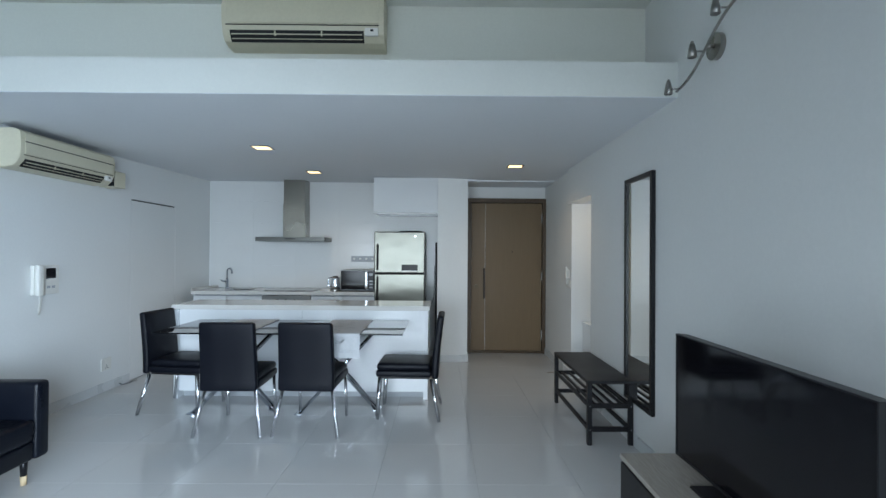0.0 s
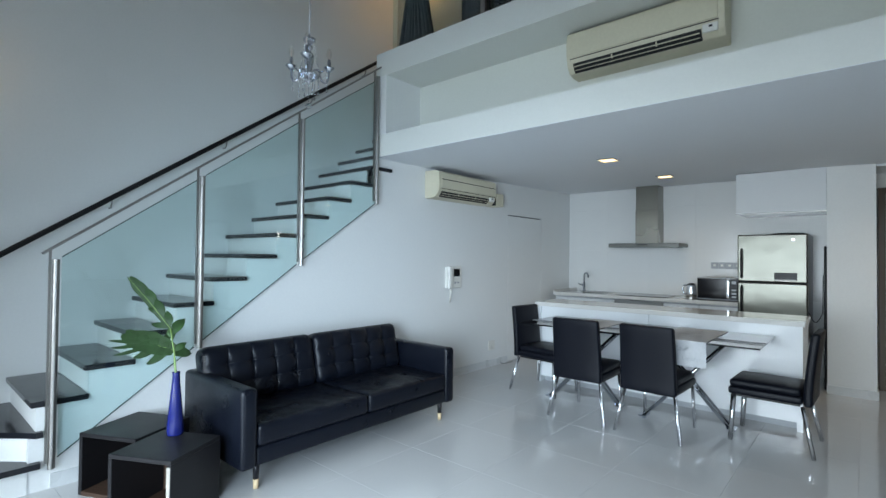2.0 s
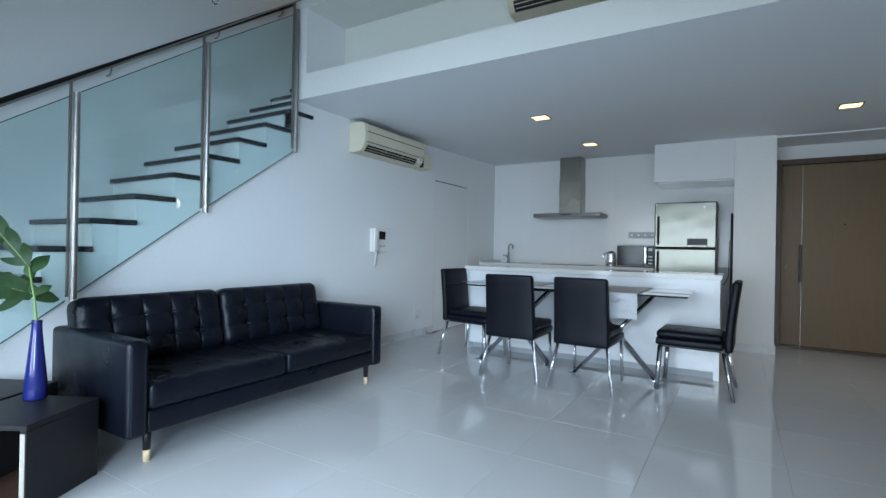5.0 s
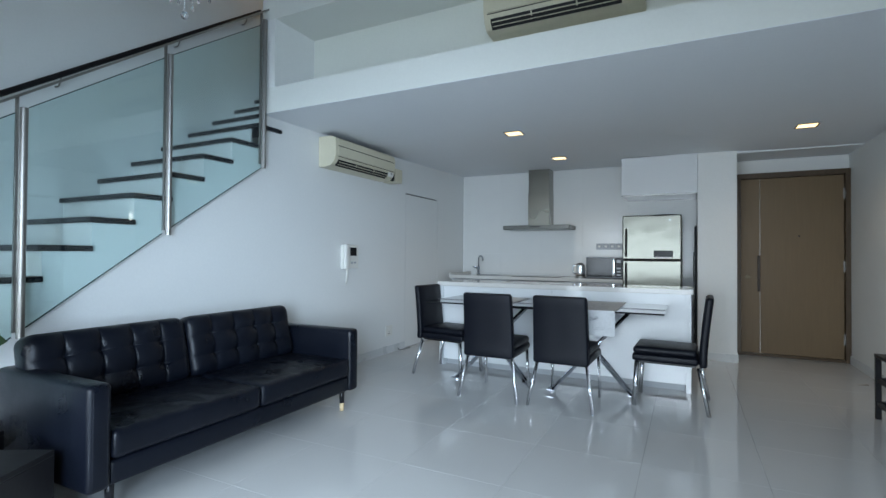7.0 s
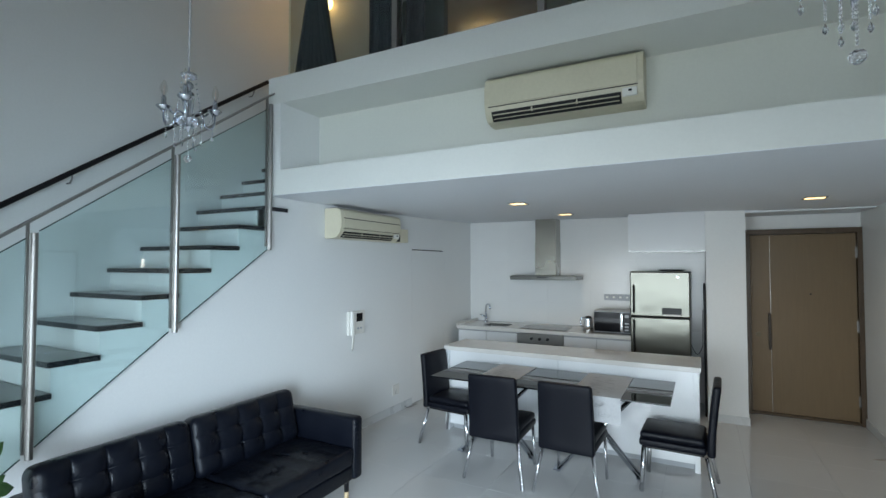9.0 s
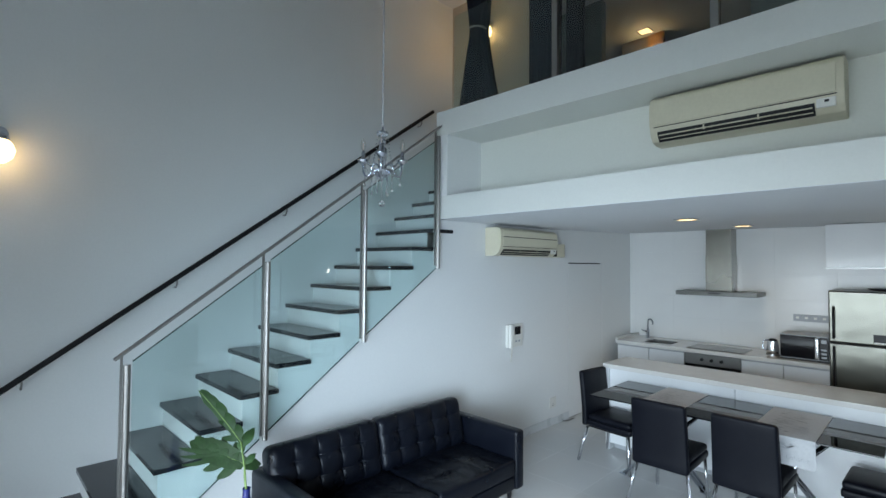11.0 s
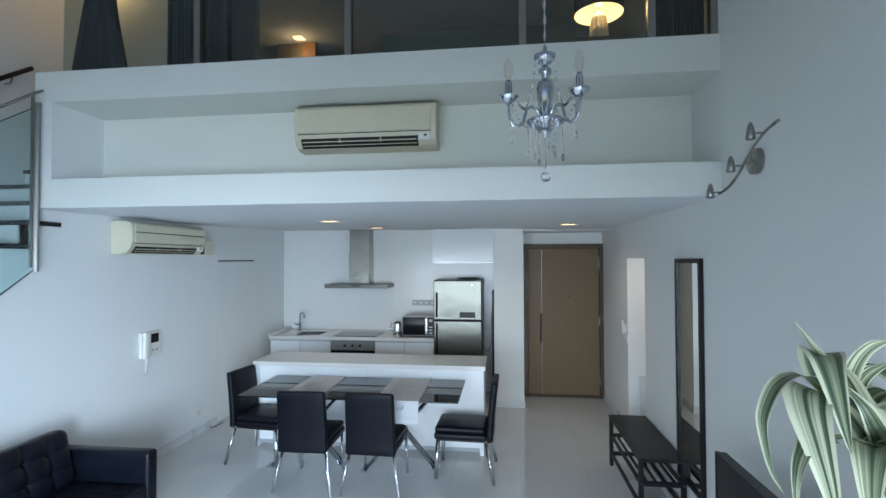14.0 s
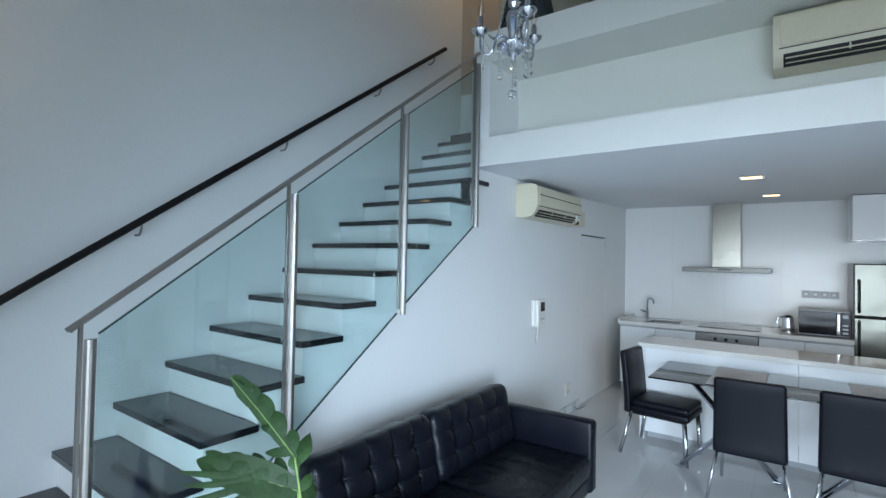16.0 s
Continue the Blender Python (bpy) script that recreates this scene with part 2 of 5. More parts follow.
CRYSTAL = clear("cut_crystal", (0.80, 0.83, 0.86), 0.0, 1.6)
CLEARBULB = clear("clear_bulb_glass", (0.93, 0.92, 0.90), 0.0, 1.3, True)
CURTAIN = mat("charcoal_curtain", (0.020, 0.022, 0.030), 0.95, var=0.03, spec=0.1)
CORD = mat("tie_cord", (0.45, 0.43, 0.38), 0.8)
LOFTWALL = mat("loft_beige_wall", (0.50, 0.42, 0.33), 0.7, var=0.05)
LOFTDARK = mat("loft_grey_wardrobe", (0.17, 0.20, 0.185), 0.4, var=0.1)
LOFTORANGE = wood("orange_timber_door", (0.34, 0.17, 0.06), 0.45, (14, 14, 1), 0.15)
GLOWLAMP = glow("warm_lamp_glass", (1.0, 0.71, 0.37), 3.0)
GLOBE = glow("opal_globe", (1.0, 0.70, 0.34), 5.5)
SHADE = glow("lit_lampshade_lining", (1.0, 0.78, 0.42), 1.15)
LEDW = mat("candle_filament", (0.75, 0.62, 0.55), 0.5)
WHITEGREY = mat("grey_enamel", (0.36, 0.38, 0.40), 0.35, var=0.05)
CERAMIC = mat("white_ceramic", (0.7, 0.7, 0.68), 0.2)
SOIL = mat("potting_soil", (0.04, 0.03, 0.02), 0.95, var=0.4, scale=30, bump=1.0, bump_scale=60)
CONCRETE = mat("outside_ground", (0.25, 0.25, 0.24), 0.9, var=0.2)
SLEEVE = mat("dark_rail_wood", (0.010, 0.009, 0.010), 0.4, var=0.2, spec=0.25)


# ---- mesh helpers ----
def mesh(name, bm, m, parent=None, label="", smooth=False, kind="", category=""):
    bmesh.ops.recalc_face_normals(bm, faces=bm.faces)
    me = bpy.data.meshes.new(name)
    if smooth:
        for f in bm.faces:
            f.smooth = True
    bm.to_mesh(me)
    bm.free()
    me.materials.append(m)
    ob = new(name, me)
    if parent:
        ob.parent = parent
    return tagged(ob, label, category, "", kind)


def part(name, bm, m, parent, label="", smooth=False):
    return mesh(name, bm, m, parent, label, smooth)


def thing(name, label, category, at=(0, 0, 0), rz=0.0, group="", kind=""):
    ob = new(name)
    ob.matrix_world = pose(*at, 0, 0, rz)
    return tagged(ob, label, category, group, kind)


def box(bm, lo, hi, bevel=0.0, seg=1):
    c = [(a + b) / 2 for a, b in zip(lo, hi)]
    r = bmesh.ops.create_cube(bm, size=1, matrix=Matrix.Translation(c) @ Matrix.Diagonal((hi[0] - lo[0], hi[1] - lo[1], hi[2] - lo[2], 1)))
    if bevel:
        edges = list({e for v in r["verts"] for e in v.link_edges})
        bmesh.ops.bevel(bm, geom=edges, offset=bevel, segments=seg, affect="EDGES", profile=0.5)
    return bm


def B(lo, hi, bevel=0.0, seg=1):
    return box(bmesh.new(), lo, hi, bevel, seg)


def prism(bm, pts, axis, a, b):
    """Extrudes a polygon of 2D points along an axis from a to b."""
    def at(p, h):
        return {"x": (h, p[0], p[1]), "y": (p[0], h, p[1]), "z": (p[0], p[1], h)}[axis]
    v1 = [bm.verts.new(at(p, a)) for p in pts]
    v2 = [bm.verts.new(at(p, b)) for p in pts]
    bm.faces.new(v1)
    bm.faces.new(v2[::-1])
    for i in range(len(pts)):
        j = (i + 1) % len(pts)
        bm.faces.new((v1[i], v1[j], v2[j], v2[i]))
    return bm


def tube(bm, pts, r, seg=10, caps=True, flat=None):
    """A round tube along points; r may be a list. flat: (width, height) for an oblong section."""
    pts = [Vector(p) for p in pts]
    rs = r if isinstance(r, (list, tuple)) else [r] * len(pts)
    rings, up = [], None
    for i, p in enumerate(pts):
        d = (pts[min(i + 1, len(pts) - 1)] - pts[max(i - 1, 0)]).normalized()
        if up is None:
            up = Vector((0, 0, 1)) if abs(d.z) < 0.9 else Vector((0, 1, 0))
        s = d.cross(up).normalized()
        up = s.cross(d).normalized()
        ring = []
        for k in range(seg):
            a = 2 * math.pi * k / seg
            ring.append(bm.verts.new(p + (s * math.cos(a) + up * math.sin(a)) * rs[i]))
        rings.append(ring)
    for a, b in zip(rings, rings[1:]):
        for k in range(seg):
            bm.faces.new((a[k], a[(k + 1) % seg], b[(k + 1) % seg], b[k]))
    if caps:
        bm.faces.new(rings[0][::-1])
        bm.faces.new(rings[-1])
    return bm


def bar(bm, p, q, w, h, up=(0, 0, 1)):
    """A straight bar of rectangular section from p to q."""
    p, q = Vector(p), Vector(q)
    d = (q - p).normalized()
    s = d.cross(Vector(up)).normalized()
    u = s.cross(d).normalized()
    rings = [[bm.verts.new(c + s * a * w / 2 + u * b * h / 2) for a, b in ((-1, -1), (1, -1), (1, 1), (-1, 1))] for c in (p, q)]
    a, b = rings
    bm.faces.new(a[::-1])
    bm.faces.new(b)
    for k in range(4):
        bm.faces.new((a[k], a[(k + 1) % 4], b[(k + 1) % 4], b[k]))
    return bm


def lathe(bm, prof, at=(0, 0, 0), seg=20, caps=True):
    """A turned shape from (radius, height) pairs."""
    rings = []
    for r, z in prof:
        if r < 1e-5:
            rings.append([bm.verts.new((at[0], at[1], at[2] + z))])
        else:
            rings.append([bm.verts.new((at[0] + r * math.cos(2 * math.pi * k / seg), at[1] + r * math.sin(2 * math.pi * k / seg), at[2] + z)) for k in range(seg)])
    for a, b in zip(rings, rings[1:]):
        for k in range(seg):
            j = (k + 1) % seg
            if len(a) == 1 and len(b) > 1:
                bm.faces.new((a[0], b[j], b[k]))
            elif len(b) == 1 and len(a) > 1:
                bm.faces.new((a[k], a[j], b[0]))
            elif len(a) > 1:
                bm.faces.new((a[k], a[j], b[j], b[k]))
    for ring, flip in ((rings[0], True), (rings[-1], False)):
        if len(ring) > 1 and caps:
            bm.faces.new(ring[::-1] if flip else ring)
    return bm


def pad(bm, lo, hi, r, n=(6, 6, 3), bulge=None, seg=3):
    """A soft-edged cushion; bulge(u, v, w, p) moves a point, with u, v, w from 0 to 1 across the pad."""
    lists = []
    for a, b, k in zip(lo, hi, n):
        rr = min(r, (b - a) / 2.001)
        edge = [rr * (1 - math.cos(math.pi / 2 * i / seg)) for i in range(seg)]
        mid = [a + rr + (b - a - 2 * rr) * i / k for i in range(k + 1)]
        lists.append([a + e for e in edge] + mid + [b - e for e in reversed(edge)])
    X, Y, Z = lists
    nx, ny, nz = len(X) - 1, len(Y) - 1, len(Z) - 1
    verts = {}

    def vert(i, j, k):
        if (i, j, k) not in verts:
            p = Vector((X[i], Y[j], Z[k]))
            inner = Vector([min(max(c, a + min(r, (b - a) / 2.001)), b - min(r, (b - a) / 2.001)) for c, a, b in zip(p, lo, hi)])
            d = p - inner
            if d.length > 1e-7:
                p = inner + d.normalized() * min(d.length, min(r, *((b - a) / 2.001 for a, b in zip(lo, hi))))
            if bulge:
                p = bulge((p.x - lo[0]) / (hi[0] - lo[0]), (p.y - lo[1]) / (hi[1] - lo[1]), (p.z - lo[2]) / (hi[2] - lo[2]), p)
            verts[i, j, k] = bm.verts.new(p)
        return verts[i, j, k]
    for i in range(nx):
        for j in range(ny):
            for k in (0, nz):
                bm.faces.new((vert(i, j, k), vert(i + 1, j, k), vert(i + 1, j + 1, k), vert(i, j + 1, k)))
    for i in range(nx):
        for k in range(nz):
            for j in (0, ny):
                bm.faces.new((vert(i, j, k), vert(i + 1, j, k), vert(i + 1, j, k + 1), vert(i, j, k + 1)))
    for j in range(ny):
        for k in range(nz):
            for i in (0, nx):
                bm.faces.new((vert(i, j, k), vert(i, j + 1, k), vert(i, j + 1, k + 1), vert(i, j, k + 1)))
    return bm


# ---- the shell ----
L, R, R2 = -1.82, 2.825, 2.875   # wall below the stair, wall with the mirror, the same by the entrance
SW = -2.65                   # wall behind the stair
FRONT, FACE, BACK = -0.7, 4.11, 8.12
CEIL_Z, LEDGE, SLAB_LO, LOFT, TOP = 2.29, 2.495, 3.048, 3.27, 4.95


def wall(name, bm, m=PAINT, label="plain white painted wall"):
    return mesh(name, bm, m, None, label, kind="structure")


wall("wall_east", prism(box(box(bmesh.new(), (R, FRONT, 0), (R + 0.15, 5.75, TOP)), (R2, 6.60, 0), (R + 0.15, BACK + 0.15, TOP)), [(5.75, 1.915), (6.60, 1.915), (6.60, TOP), (5.75, TOP)], "x", R, R + 0.15), label="plain white painted wall with a doorway")
wall("wall_passage", box(box(box(bmesh.new(), (R + 0.15, 6.602, 0), (R + 1.25, 6.72, 1.98)), (R + 0.15, 5.63, 0), (R + 1.25, 5.748, 1.98)), (R + 1.25, 5.63, 0), (R + 1.35, 6.72, 1.98)), label="white wall of a short side passage")
wall("passage_ceiling", B((R + 0.152, 5.75, 1.917), (R + 1.248, 6.60, 1.98)), CEIL, "white ceiling of a short side passage")
wall("wall_stair", B((SW - 0.15, FRONT, 0), (SW, BACK + 0.15, TOP)), label="tall plain white wall behind the stair")
wall("wall_north", B((SW, BACK + 0.004, 0), (R2, BACK + 0.15, TOP)), label="white kitchen end wall")
# stepped wall that carries the stair, then the partition beside the kitchen
RUN, RISE, Y3 = 0.243, 0.169, 1.605
steps = [(1.60, 0.0), (1.60, RISE * 2 - 0.035)]
for k in range(3, 13):
    y = Y3 + RUN * (k - 3) + 0.025
    steps += [(y, RISE * (k - 1) - 0.035), (y, RISE * k - 0.035)]
steps += [(FACE + 0.01, RISE * 12 - 0.035), (FACE + 0.01, 0.0)]
wall("wall_under_stair", prism(bmesh.new(), steps, "x", L - 0.08, L), label="white stepped wall carrying the stair")
wall("wall_west", box(box(box(box(bmesh.new(), (L - 0.08, FACE + 0.01, 0), (L, 6.38, 2.0)), (L - 0.03, FACE + 0.01, 2.0), (L, 6.38, LOFT - 0.223)), (L - 0.03, 6.38, 1.91), (L, 7.24, LOFT - 0.223)), (L - 0.03, 7.24, 0), (L, BACK, LOFT - 0.223)), label="white painted partition with a flush door")
jib = thing("door_2", "flush white concealed door in the painted wall", "door", kind="structure")
part("door_leaf", B((L - 0.045, 6.386, 0.006), (L - 0.001, 7.236, 1.895)), PAINT, jib)
part("door_gap", B((L - 0.07, 6.384, 1.896), (L - 0.02, 7.238, 1.909)), DARKGAP, jib, "dark shadow gap over the door")
# front wall with tall glazing
win = bmesh.new()
box(win, (SW, FRONT - 0.15, 0), (-1.9, FRONT, TOP))
box(win, (2.55, FRONT - 0.15, 0), (R, FRONT, TOP))
box(win, (-1.9, FRONT - 0.15, 4.6), (2.55, FRONT, TOP))
wall("wall_south", win, label="white wall round tall windows")
window = thing("window_1", "tall glazed window with dark aluminium mullions", "window", kind="structure")
wf = bmesh.new()
for x in (-1.87, -0.8, 0.3, 1.4, 2.52):
    box(wf, (x - 0.03, FRONT - 0.1, 0.0), (x + 0.03, FRONT - 0.03, 4.6))
for z in (0.03, 2.3, 4.57):
    box(wf, (-1.84, FRONT - 0.098, z - 0.03), (2.49, FRONT - 0.032, z + 0.03))
part("window_frame", wf, WHITEGREY, window)

# bulkhead: lower band, recess and loft slab
BAND = mat("ivory_white_paint", (0.70, 0.715, 0.675), 0.6, var=0.025, scale=1.0, bump=0.1, bump_scale=90)
wall("bulkhead_band", B((L, FACE, CEIL_Z), (R, FACE + 0.46, LEDGE)), BAND, label="white band below the recess of the loft edge")
wall("recess_wall", B((L, FACE + 0.46, CEIL_Z + 0.15), (R, FACE + 0.56, SLAB_LO)), mat("cream_recess_paint", (0.74, 0.755, 0.69), 0.6, var=0.03, scale=1.0, bump=0.1, bump_scale=90), label="white back wall of the long recess")
wall("recess_return", B((L, FACE, LEDGE), (L + 0.13, FACE + 0.46, SLAB_LO)), label="white end of the long recess")
wall("loft_floor_slab", box(B((L - 0.01, FACE, SLAB_LO), (R, FACE + 0.90, LOFT)), (L - 0.03, FACE + 0.90, SLAB_LO), (R, BACK, LOFT)), BAND, label="white loft floor slab over the living room")
wall("upper_wall", B((SW, 5.15, LOFT), (-1.33, 5.25, TOP)), LOFTWALL, "beige wall behind the head of the stair")
cl = bmesh.new()
zs = {(0, 0): CEIL_Z, (1, 0): CEIL_Z, (2, 0): CEIL_Z, (0, 1): CEIL_Z, (1, 1): CEIL_Z, (2, 1): CEIL_Z, (0, 2): CEIL_Z + 0.07, (1, 2): CEIL_Z + 0.06, (2, 2): CEIL_Z}
cx, cy = (L, 0.58, R2), (FACE + 0.46, 5.6, BACK)
g = {k: cl.verts.new((cx[k[0]], cy[k[1]], z)) for k, z in zs.items()}
g2 = {k: cl.verts.new((cx[k[0]], cy[k[1]], z + 0.12)) for k, z in zs.items()}
for i in (0, 1):
    for j in (0, 1):
        cl.faces.new((g[i, j], g[i + 1, j], g[i + 1, j + 1], g[i, j + 1]))
        cl.faces.new((g2[i, j], g2[i, j + 1], g2[i + 1, j + 1], g2[i + 1, j]))
mesh("ceiling", cl, CEIL, None, "smooth white ceiling under the loft", kind="structure")
mesh("ceiling_lip", B((L, FACE, CEIL_Z - 0.004), (R, FACE + 0.46, CEIL_Z - 0.0005)), CEIL, None, "smooth white soffit under the loft edge", kind="structure")
mesh("ceiling_upper", B((SW - 0.1, FRONT - 0.1, TOP), (R + 0.1, BACK + 0.1, TOP + 0.1)), CEIL, None, "high white ceiling over loft and living room", kind="structure")
mesh("ceiling_lintel", B((1.78, 7.42, 2.278), (R2 - 0.002, 7.96, 2.36)), CEIL, None, "white ceiling over the entrance", kind="structure")
wall("pillar", B((1.395, 7.39, 0), (1.775, BACK, CEIL_Z + 0.1)), label="white pillar between refrigerator and entrance")
wall("wall_entrance", B((1.776, 7.965, 2.12), (R2, 8.1, 2.35)), label="white wall over the entrance door")

# skirting
sk = bmesh.new()
box(sk, (L + 0.0005, 1.70, 0), (L + 0.012, 6.37, 0.085))
box(sk, (1.39, 7.378, 0), (1.787, 7.3895, 0.085))
box(sk, (1.7755, 7.3895, 0), (1.787, 7.94, 0.085))
box(sk, (R - 0.012, FRONT, 0), (R - 0.0005, 5.74, 0.085))
box(sk, (R2 - 0.012, 6.61, 0), (R2 - 0.0005, 7.94, 0.085))
mesh("baseboard", sk, TRIM, None, "low pale skirting along the walls", kind="structure")

# entrance door
door = thing("door_1", "closed brown veneer entrance door with an upright bronze pull", "door", kind="structure")
fr = bmesh.new()
box(fr, (1.795, 7.90, 0), (1.853, 8.0, 2.12))
box(fr, (R2 - 0.045, 7.90, 0), (R2 - 0.001, 8.0, 2.12))
box(fr, (1.853, 7.90, 2.062), (R2 - 0.045, 8.0, 2.12))
part("door_frame", fr, DOORFRAME, door, "dark brown timber frame")
part("threshold", B((1.853, 7.92, 0.002), (R2 - 0.045, 8.0, 0.03)), DOORFRAME, door)
part("door_leaf", box(B((1.858, 7.945, 0.032), (2.046, 7.99, 2.058), 0.002), (2.050, 7.945, 0.032), (R2 - 0.050, 7.99, 2.058), 0.002), DOORWOOD, door)
part("inlay_strip", B((2.0462, 7.948, 0.032), (2.0498, 7.985, 2.058)), NICKEL, door, "thin steel inlay strip")
part("door_handle", box(box(B((2.018, 7.885, 0.75), (2.044, 7.905, 1.165), 0.004), (2.024, 7.905, 0.82), (2.038, 7.945, 0.84)), (2.024, 7.905, 1.08), (2.038, 7.945, 1.10)), BRONZE, door, "upright bronze pull bar")
lk = bmesh.new()
tube(lk, [(1.925, 7.944, 0.912), (1.925, 7.925, 0.912)], 0.027, 20)
part("lock", lk, mat("aged_brass", (0.16, 0.125, 0.075), 0.45, 0.6), door, "round aged brass lock")
pp = bmesh.new()
tube(pp, [(2.42, 7.944, 1.388), (2.42, 7.936, 1.388)], 0.010, 12)
part("peephole", pp, BRONZE, door)
hg = bmesh.new()
for z in (0.25, 1.05, 1.85):
    box(hg, (R2 - 0.058, 7.935, z - 0.06), (R2 - 0.046, 7.9445, z + 0.06))
part("hinge", hg, STEEL, door, "steel hinges")


# ---- staircase ----
stairs = thing("staircase", "white staircase with black polished stone treads", "staircase", kind="structure")
for k in range(3, 17):
    z, y = RISE * k, Y3 + RUN * (k - 3)
    x1 = L + 0.02 if y < FACE - 0.25 else (L + 0.025 if y < FACE else L - 0.031)
    y2 = y + 0.268 if k < 16 else 5.14
    part("tread", B((SW + 0.001, y, z - 0.033), (x1, y2, z), 0.003), STONE, stairs)
    part("riser", B((SW + 0.001, y + 0.025, z - RISE + 0.001), (L - (0.0805 if y < FACE else 0.0305), y + 0.04, z - 0.0335)), PAINT, stairs, "white painted riser")
t2 = prism(bmesh.new(), [(L + 0.03, 1.628), (L + 0.03, 1.66), (SW + 0.001, 1.66), (SW + 0.001, 0.878), (-1.86, 1.575)], "z", 2 * RISE - 0.033, 2 * RISE)
part("tread", t2, STONE, stairs, "black stone winder tread")
part("riser", prism(bmesh.new(), [(L - 0.002, 1.625), (L - 0.002, 1.66), (SW + 0.001, 1.66), (SW + 0.001, 0.92), (-1.865, 1.60)], "z", RISE, 2 * RISE - 0.0335), PAINT, stairs, "white riser below a winder tread")
t1 = prism(bmesh.new(), [(L + 0.04, 1.65), (SW + 0.001, 1.65), (SW + 0.001, 0.70), (L + 0.04, 0.70)], "z", RISE - 0.033, RISE)
part("tread", t1, STONE, stairs, "black stone winder tread")
part("riser", prism(bmesh.new(), [(L + 0.005, 1.599), (SW + 0.001, 1.599), (SW + 0.001, 0.73), (L + 0.005, 0.73)], "z", 0.0, RISE - 0.0335), PAINT, stairs, "white riser below a winder tread")
part("landing_block", B((SW + 0.001, 4.98, 16 * RISE), (SW + 0.35, 5.149, 16 * RISE + 0.12)), STONE, stairs, "black stone kerb on the landing")
part("well_wall", B((SW + 0.001, 5.15, 0), (L - 0.0305, 5.25, LOFT - 0.002)), PAINT, stairs, "white wall at the end of the stair")

GX = L + 0.045
balus = thing("balustrade", "glass balustrade with brushed steel posts and handrail along the stair", "balustrade", kind="structure")


def bot(y):
    return 0.18 + 0.716 * (y - 1.724)


def top(y):
    return 1.385 + 0.727 * (y - 1.70)


POSTS = (1.695, 2.491, 3.278, 4.075)
for a, b in zip(POSTS, POSTS[1:]):
    pane = [(a + 0.03, bot(a + 0.03)), (b - 0.03 if b < 4 else b, bot(b - 0.03)), (b - 0.03 if b < 4 else b, top(b - 0.03) - 0.085), (a + 0.03, top(a + 0.03) - 0.085)]
    p = part("glass_panel", prism(bmesh.new(), pane, "x", GX - 0.018, GX - 0.008), GLASS, balus, "clear greenish glass panel")
    p.visible_shadow = False
    e = bmesh.new()
    bar(e, (GX - 0.013, pane[3][0], pane[3][1] + 0.001), (GX - 0.013, pane[2][0], pane[2][1] + 0.001), 0.011, 0.005)
    bar(e, (GX - 0.013, pane[0][0], pane[0][1] - 0.001), (GX - 0.013, pane[1][0], pane[1][1] - 0.001), 0.011, 0.004)
    part("glass_edge", e, GLASSEDGE, balus, "dark green polished edge of the glass")
for y in POSTS:
    p = bmesh.new()
    pts = [(0.0185 * math.cos(math.pi * i / 8), 0.0185 * math.sin(math.pi * i / 8)) for i in range(9)]
    prism(p, [(GX + 0.004 + b * 1.25, y - a) for a, b in pts], "z", bot(y) - 0.03, top(y) - 0.075)
    box(p, (GX - 0.016, y - 0.030, bot(y)), (GX + 0.003, y - 0.0195, top(y) - 0.02))
    part("post", p, STEEL, balus, "brushed stainless steel post")
hr = bmesh.new()
bar(hr, (GX - 0.005, 1.635, top(1.635)), (GX - 0.005, 4.13, top(4.13)), 0.042, 0.012)
part("handrail", hr, STEEL, balus, "flat brushed steel handrail")

rail = thing("wall_handrail", "black wooden handrail on the wall behind the stair", "handrail", kind="structure")
rl = bmesh.new()
rz = lambda y: 1.05 + (3.60 - 1.05) / (4.77 - 1.16) * (y - 1.16)
tube(rl, [(SW + 0.07, 0.80, 1.045), (SW + 0.07, 1.14, 1.048), (SW + 0.07, 1.18, rz(1.18)), (SW + 0.07, 4.77, rz(4.77))], 0.019, 12)
part("rail", rl, SLEEVE, rail)
for y in (1.31, 2.17, 3.03, 3.9, 4.6):
    br = bmesh.new()
    tube(br, [(SW, y, rz(y) - 0.075), (SW + 0.045, y, rz(y) - 0.075), (SW + 0.068, y, rz(y) - 0.045), (SW + 0.07, y, rz(y) - 0.015)], 0.006, 8)
    part("bracket", br, STEEL, rail, "small steel rail bracket")


# ---- loft ----
loftg = thing("loft_glazing", "framed glass screen along the loft edge", "glass screen", kind="structure")
MX = (-0.59, 0.495, 1.65, 2.44, R - 0.02)
for x in MX:
    part("mullion", B((x - 0.022, FACE + 0.02, LOFT), (x + 0.022, FACE + 0.07, TOP)), STEEL, loftg, "silver aluminium mullion")
for a, b in zip(MX, MX[1:]):
    p = part("pane", B((a + 0.024, FACE + 0.04, LOFT + 0.002), (b - 0.024, FACE + 0.048, TOP)), GLASS2, loftg)
    p.visible_shadow = False
p = part("pane", B((-1.64, FACE + 0.03, LOFT + 0.002), (-0.585, FACE + 0.04, 4.12)), GLASS, loftg, "clear glass guard panel")
p.visible_shadow = False
wall("loft_wardrobe_wall", B((-2.2, 6.2, LOFT), (-1.275, 6.3, TOP)), LOFTDARK, "grey wardrobe panel in the loft")
wall("loft_door", B((-1.26, 7.45, LOFT), (-1.06, 7.50, TOP - 0.002)), LOFTORANGE, "orange timber door edge in the loft")
